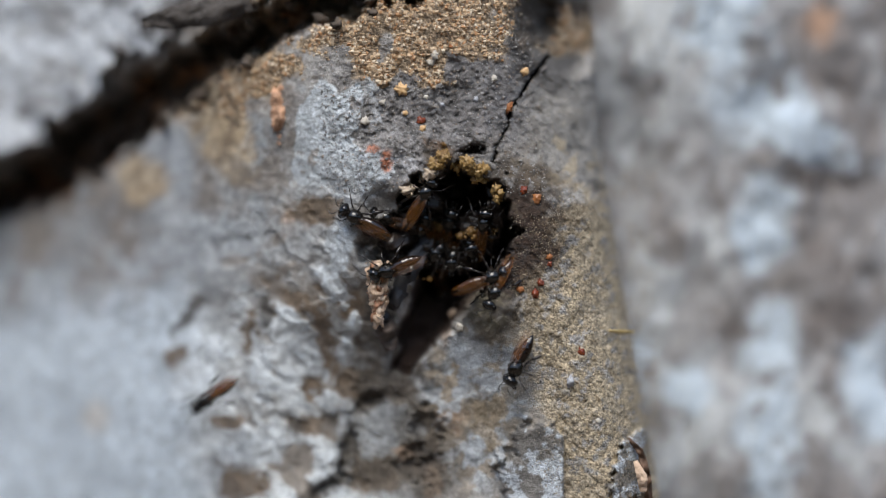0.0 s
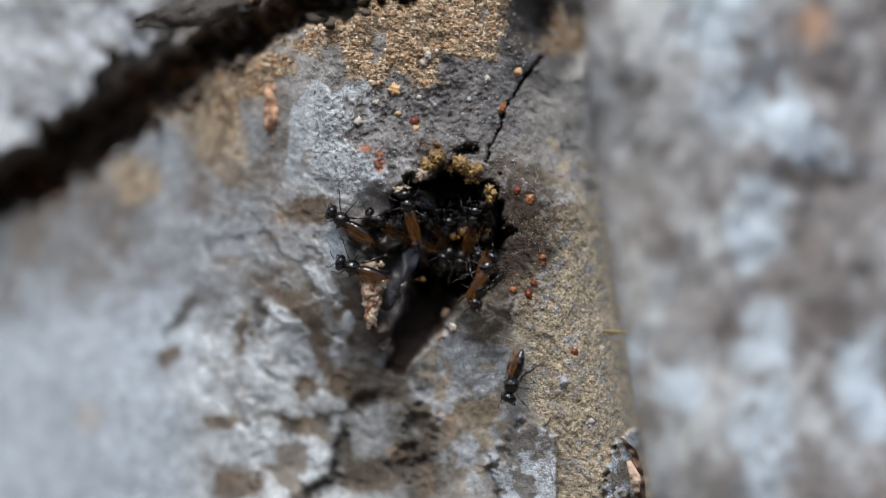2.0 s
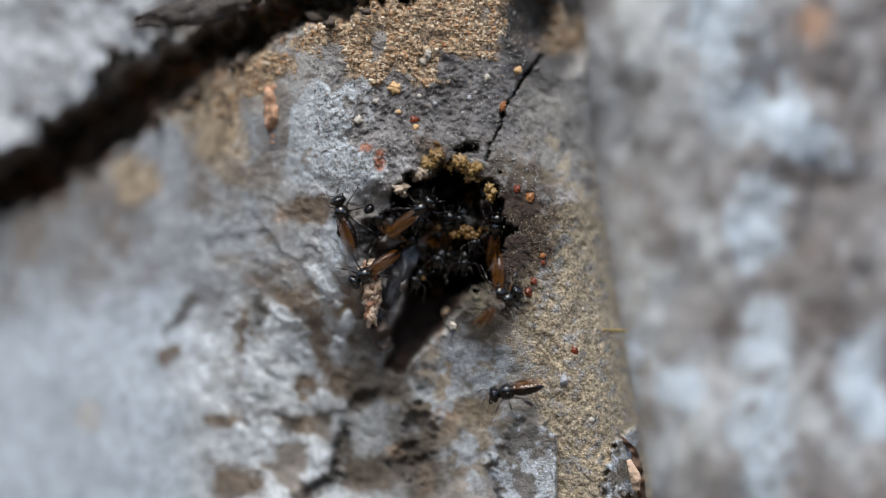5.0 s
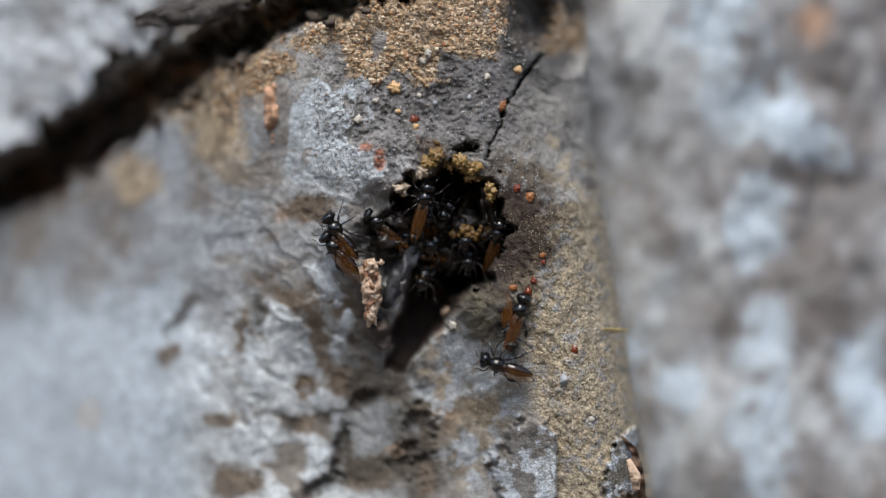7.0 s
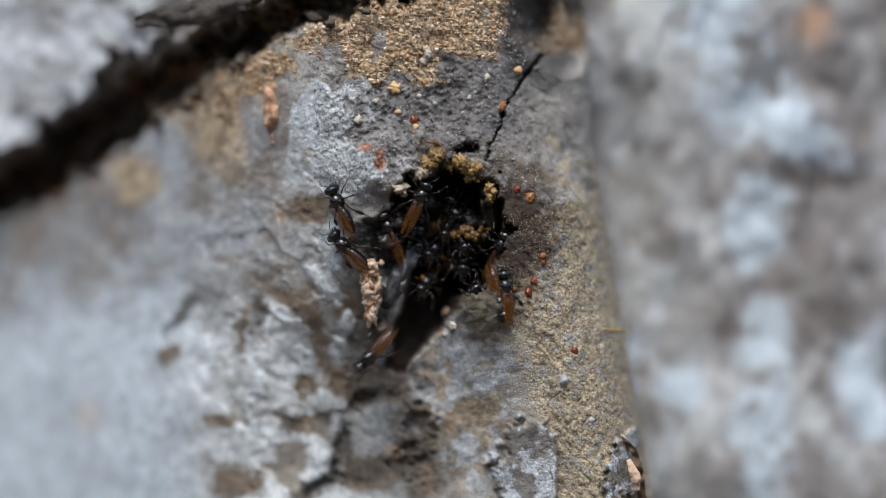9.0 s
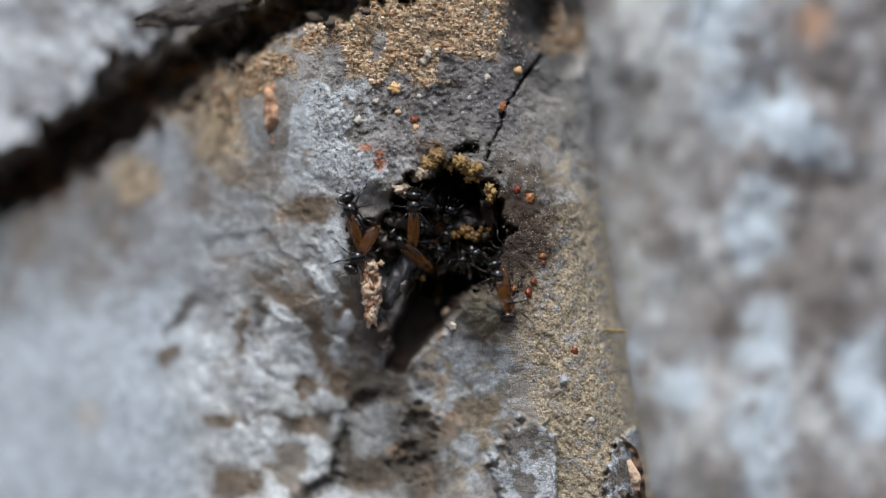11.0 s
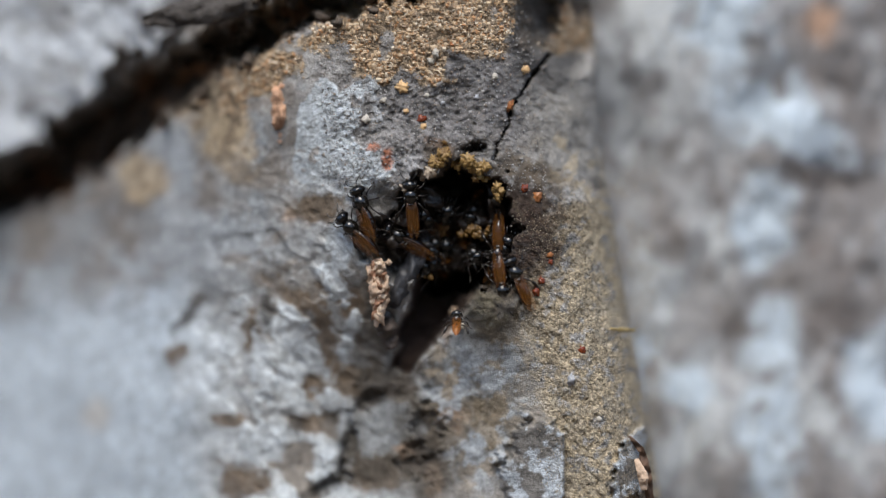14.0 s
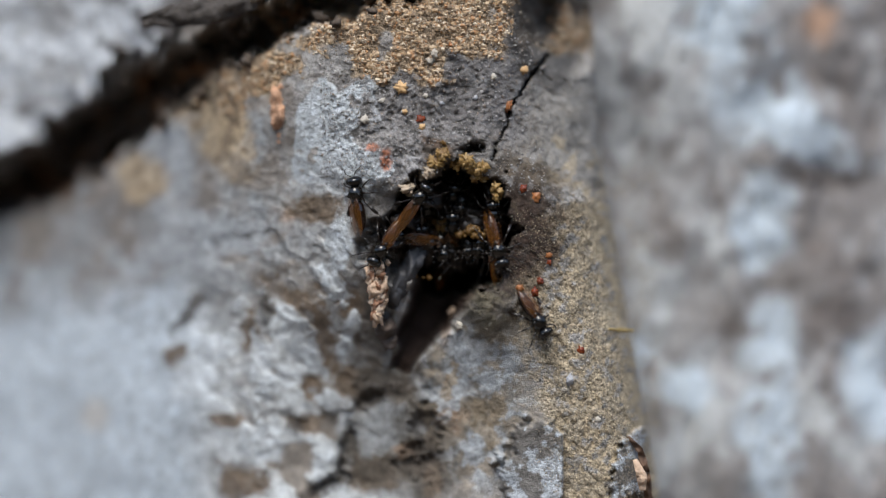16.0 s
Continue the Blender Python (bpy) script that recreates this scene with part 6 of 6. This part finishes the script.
    # inner b
    walk(next(swarm), [
        (0, bee_pose(0.15, 2.39, 2.20, 75, 0, 40)), (0.5, bee_pose(0.67, 2.65, 2.20, 67, 0, 55)), (1, bee_pose(1.00, 1.96, 2.20, 102, 0, 50)),
        (2, bee_pose(0.44, 1.92, 2.20, 75, 0, 40)), (2.5, bee_pose(0.58, 2.47, 2.20, 85, 0, 50)), (3.5, bee_pose(0.00, 2.47, 2.20, 49, 0, 40)),
        (4.5, bee_pose(0.83, 1.94, 2.20, 98, 0, 50)), (5.5, bee_pose(0.22, 2.31, 2.20, 60, 0, 40)), (6, bee_pose(0.25, 2.77, 2.20, 50, 0, 55)),
        (6.5, bee_pose(0.36, 2.10, 2.20, 90, 0, 55)), (7, bee_pose(0.07, 2.18, 2.20, 78, 0, 50)), (8, bee_pose(0.07, 2.71, 2.20, 100, 0, 50)),
        (8.5, bee_pose(0.44, 2.28, 2.20, 59, 0, 50)), (9, bee_pose(0.94, 2.29, 2.20, 49, 0, 50)), (10, bee_pose(1.02, 2.59, 2.20, 88, 0, 50)),
        (10.5, bee_pose(0.47, 2.31, 2.20, 59, 0, 40)), (11, bee_pose(0.58, 2.57, 2.20, 62, 0, 40)), (11.5, bee_pose(0.94, 1.89, 2.20, 63, 0, 50)),
        (12, bee_pose(0.11, 1.85, 2.20, 67, 0, 55)), (12.5, bee_pose(0.91, 1.85, 2.20, 88, 0, 50)), (13, bee_pose(0.82, 2.79, 2.20, 74, 0, 55)),
        (14, bee_pose(-0.13, 2.43, 2.20, 65, 0, 55)), (14.5, bee_pose(0.29, 1.85, 2.20, 73, 0, 55)), (15.5, bee_pose(0.21, 2.48, 2.20, 72, 0, 40)),
        (16, bee_pose(0.21, 2.10, 2.20, 89, 0, 40))])
    # inner c
    walk(next(swarm), [
        (0, bee_pose(-1.02, -0.40, 2.70, 230, 0, 50)), (1, bee_pose(-1.00, -0.83, 2.70, 212, 0, 55)), (2, bee_pose(-0.07, -0.69, 2.70, 227, 0, 40)),
        (2.5, bee_pose(-1.16, -0.11, 2.70, 212, 0, 55)), (3.5, bee_pose(-0.58, -0.04, 2.70, 227, 0, 40)), (4, bee_pose(-1.05, -0.94, 2.70, 214, 0, 55)),
        (5, bee_pose(-0.40, -0.90, 2.70, 237, 0, 50)), (5.5, bee_pose(-0.15, 0.03, 2.70, 207, 0, 55)), (6.5, bee_pose(-0.91, -0.54, 2.70, 237, 0, 55)),
        (7, bee_pose(-0.87, -0.03, 2.70, 225, 0, 55)), (8, bee_pose(-1.16, -0.30, 2.70, 255, 0, 40)), (9, bee_pose(-0.98, -0.58, 2.70, 231, 0, 40)),
        (10, bee_pose(-0.47, -0.38, 2.70, 216, 0, 50)), (10.5, bee_pose(-0.25, -0.05, 2.70, 206, 0, 55)), (11.5, bee_pose(-0.33, -0.51, 2.70, 229, 0, 55)),
        (12, bee_pose(-0.15, 0.00, 2.70, 242, 0, 55)), (13, bee_pose(-0.53, -0.87, 2.70, 232, 0, 40)), (13.5, bee_pose(-1.34, -0.44, 2.70, 257, 0, 40)),
        (14.5, bee_pose(-1.27, -0.36, 2.70, 233, 0, 50)), (15, bee_pose(-1.56, -0.74, 2.70, 212, 0, 55)), (15.5, bee_pose(-0.87, -0.06, 2.70, 236, 0, 50)),
        (16, bee_pose(-0.48, -0.54, 2.70, 206, 0, 50))])
    # inner d
    walk(next(swarm), [
        (0, bee_pose(1.41, -0.14, 2.20, 285, 0, 55)), (1, bee_pose(1.32, -0.36, 2.20, 260, 0, 55)), (2, bee_pose(2.32, -0.51, 2.20, 293, 0, 55)),
        (3, bee_pose(2.28, -0.36, 2.20, 296, 0, 50)), (4, bee_pose(1.59, 0.04, 2.20, 306, 0, 55)), (5, bee_pose(2.03, 0.15, 2.20, 284, 0, 40)),
        (5.5, bee_pose(1.59, -0.48, 2.20, 308, 0, 50)), (6.5, bee_pose(2.10, 0.04, 2.20, 293, 0, 55)), (7, bee_pose(1.45, 0.19, 2.20, 282, 0, 50)),
        (8, bee_pose(2.10, -0.09, 2.20, 268, 0, 40)), (8.5, bee_pose(1.30, -0.30, 2.20, 305, 0, 50)), (9.5, bee_pose(1.48, 0.12, 2.20, 268, 0, 55)),
        (10, bee_pose(1.41, -0.56, 2.20, 264, 0, 55)), (10.5, bee_pose(2.35, -0.45, 2.20, 313, 0, 55)), (11.5, bee_pose(1.95, -0.65, 2.20, 301, 0, 55)),
        (12, bee_pose(1.81, -0.69, 2.20, 288, 0, 50)), (13, bee_pose(2.05, 0.07, 2.20, 304, 0, 55)), (14, bee_pose(1.79, -0.76, 2.20, 308, 0, 55)),
        (15, bee_pose(1.77, -0.63, 2.20, 277, 0, 50)), (16, bee_pose(1.80, -0.36, 2.20, 257, 0, 40))])
    # inner e
    walk(next(swarm), [
        (0, bee_pose(-2.57, 1.30, 2.20, 170, 0, 50)), (0.5, bee_pose(-1.90, 1.19, 2.20, 143, 0, 55)), (1.5, bee_pose(-2.57, 1.30, 2.20, 182, 0, 55)),
        (2.5, bee_pose(-2.03, 1.74, 2.20, 190, 0, 50)), (3, bee_pose(-2.21, 1.05, 2.20, 172, 0, 40)), (3.5, bee_pose(-2.17, 1.70, 2.20, 161, 0, 40)),
        (4.5, bee_pose(-2.35, 1.32, 2.20, 192, 0, 40)), (5, bee_pose(-2.17, 1.56, 2.20, 190, 0, 40)), (5.5, bee_pose(-2.64, 1.37, 2.20, 147, 0, 50)),
        (6.5, bee_pose(-2.60, 0.69, 2.20, 183, 0, 55)), (7.5, bee_pose(-2.31, 0.88, 2.20, 151, 0, 40)), (8, bee_pose(-2.53, 1.11, 2.20, 165, 0, 55)),
        (8.5, bee_pose(-2.39, 1.15, 2.20, 168, 0, 40)), (9, bee_pose(-2.03, 1.19, 2.20, 174, 0, 50)), (10, bee_pose(-2.35, 1.57, 2.20, 197, 0, 50)),
        (11, bee_pose(-1.56, 1.33, 2.20, 176, 0, 50)), (11.5, bee_pose(-1.95, 1.59, 2.20, 166, 0, 50)), (12, bee_pose(-2.68, 1.48, 2.20, 198, 0, 50)),
        (12.5, bee_pose(-2.39, 1.70, 2.20, 152, 0, 55)), (13, bee_pose(-2.77, 1.52, 2.20, 156, 0, 50)), (14, bee_pose(-2.80, 0.69, 2.20, 194, 0, 55)),
        (14.5, bee_pose(-2.28, 1.34, 2.20, 196, 0, 55)), (15.5, bee_pose(-2.68, 1.64, 2.20, 172, 0, 50)), (16, bee_pose(-2.18, 1.05, 2.20, 189, 0, 55))])
    # flyer a
    walk(next(swarm), [
        (0, bee_pose(-16.35, -10.19, 4.00, 215, 20, 0)), (0.1, bee_pose(-23.40, -15.17, 4.00, 215, 20, 0)), (0.3, bee_pose(-37.42, -21.04, 15.00, 210, 0, 0)),
        (1, bee_pose(-46.82, -23.67, 24.00, 190, 0, 0)), (16, bee_pose(-47.31, -23.79, 24.00, 190, 0, 0))])
    # flyer b
    walk(next(swarm), [
        (0, bee_pose(-1.88, -0.33, 8.00, 235, 0, 0)), (0.3, bee_pose(-2.08, -1.01, 6.00, 235, 0, 0)), (0.4, bee_pose(-3.52, -6.33, 0.00, 240, 0, 0)),
        (0.5, bee_pose(-12.00, -11.77, 2.00, 240, 20, 0)), (0.6, bee_pose(-19.39, -16.57, 4.00, 235, 0, 0)), (0.9, bee_pose(-38.97, -24.82, 15.00, 215, 0, 0)),
        (1.6, bee_pose(-49.21, -27.59, 24.00, 190, 0, 0)), (16, bee_pose(-49.65, -27.68, 24.00, 190, 0, 0))])
    # flyer c
    walk(next(swarm), [
        (0, bee_pose(-2.98, 0.04, 8.00, 235, 0, 0)), (0.4, bee_pose(-3.20, -1.35, 3.00, 230, 0, 0)), (0.5, bee_pose(-8.52, -5.82, 0.00, 215, 0, 0)),
        (0.6, bee_pose(-9.46, -8.54, 2.00, 235, 0, 0)), (0.7, bee_pose(-9.12, -7.08, 1.00, 160, 0, 0)), (0.8, bee_pose(-9.95, -4.02, 0.00, 75, 0, 0)),
        (0.9, bee_pose(-10.19, -6.04, 2.00, 150, 0, 0)), (1, bee_pose(-11.76, -10.01, 4.00, 215, 0, 0)), (1.1, bee_pose(-17.63, -12.35, 6.00, 215, 0, 0)),
        (1.4, bee_pose(-37.11, -19.19, 15.00, 200, 0, 0)), (2.2, bee_pose(-48.04, -20.96, 24.00, 180, 0, 0)), (16, bee_pose(-48.48, -21.06, 24.00, 180, 0, 0))])
    # flyer d
    walk(next(swarm), [
        (0, bee_pose(-2.06, 0.40, 8.00, 235, 0, 0)), (6.1, bee_pose(-1.80, -0.06, 8.00, 235, 0, 0)), (6.2, bee_pose(-3.03, -1.51, 3.00, 235, 0, 0)),
        (6.3, bee_pose(-7.36, -4.21, 0.00, 240, 0, 0)), (6.4, bee_pose(-11.61, -4.73, 1.00, 225, 0, 0)), (6.5, bee_pose(-13.33, -5.49, 3.00, 218, 0, 0)),
        (6.6, bee_pose(-17.68, -7.38, 6.00, 215, 0, 0)), (6.9, bee_pose(-35.11, -15.48, 14.00, 200, 0, 0)), (7.6, bee_pose(-46.10, -17.97, 24.00, 185, 0, 0)),
        (16, bee_pose(-46.53, -17.95, 24.00, 185, 0, 0))])
    # flyer e
    walk(next(swarm), [
        (0, bee_pose(-1.33, -0.70, 9.00, 235, 0, 0)), (8.7, bee_pose(-1.07, -1.15, 9.00, 235, 0, 0)), (8.9, bee_pose(-1.95, -3.65, 3.00, 235, 0, 0)),
        (9, bee_pose(-5.31, -7.64, 1.00, 228, 0, 0)), (9.1, bee_pose(-8.81, -8.70, 3.00, 225, 0, 0)), (9.3, bee_pose(-19.64, -15.11, 8.00, 215, 0, 0)),
        (9.7, bee_pose(-37.25, -23.12, 16.00, 200, 0, 0)), (10.4, bee_pose(-49.21, -23.77, 24.00, 185, 0, 0)), (16, bee_pose(-49.65, -23.79, 24.00, 185, 0, 0))])
    # callow
    walk(next(swarm), [
        (0, bee_pose(-0.22, -1.08, 9.00, 80, 0, -10)), (13.1, bee_pose(0.07, -1.51, 8.00, 80, 0, -10)), (13.3, bee_pose(-0.10, -3.00, 3.50, 80, 0, -50)),
        (13.5, bee_pose(-0.10, -3.80, 1.20, 85, 0, -62)), (14, bee_pose(0.40, -4.10, 1.00, 88, 0, -62)), (14.5, bee_pose(1.05, -4.10, 1.00, 95, 0, -62)),
        (14.8, bee_pose(0.61, -3.00, 3.50, 95, 0, -50)), (15, bee_pose(0.00, -1.88, 8.00, 90, 0, -30)), (15.3, bee_pose(-0.80, -1.60, 3.50, 88, 0, -45)),
        (15.5, bee_pose(-0.95, -1.15, 2.00, 88, 0, -55)), (15.7, bee_pose(-0.70, -0.40, 5.00, 85, 0, -30)), (16, bee_pose(-0.38, -0.04, 9.00, 85, 0, -20))])


motions()
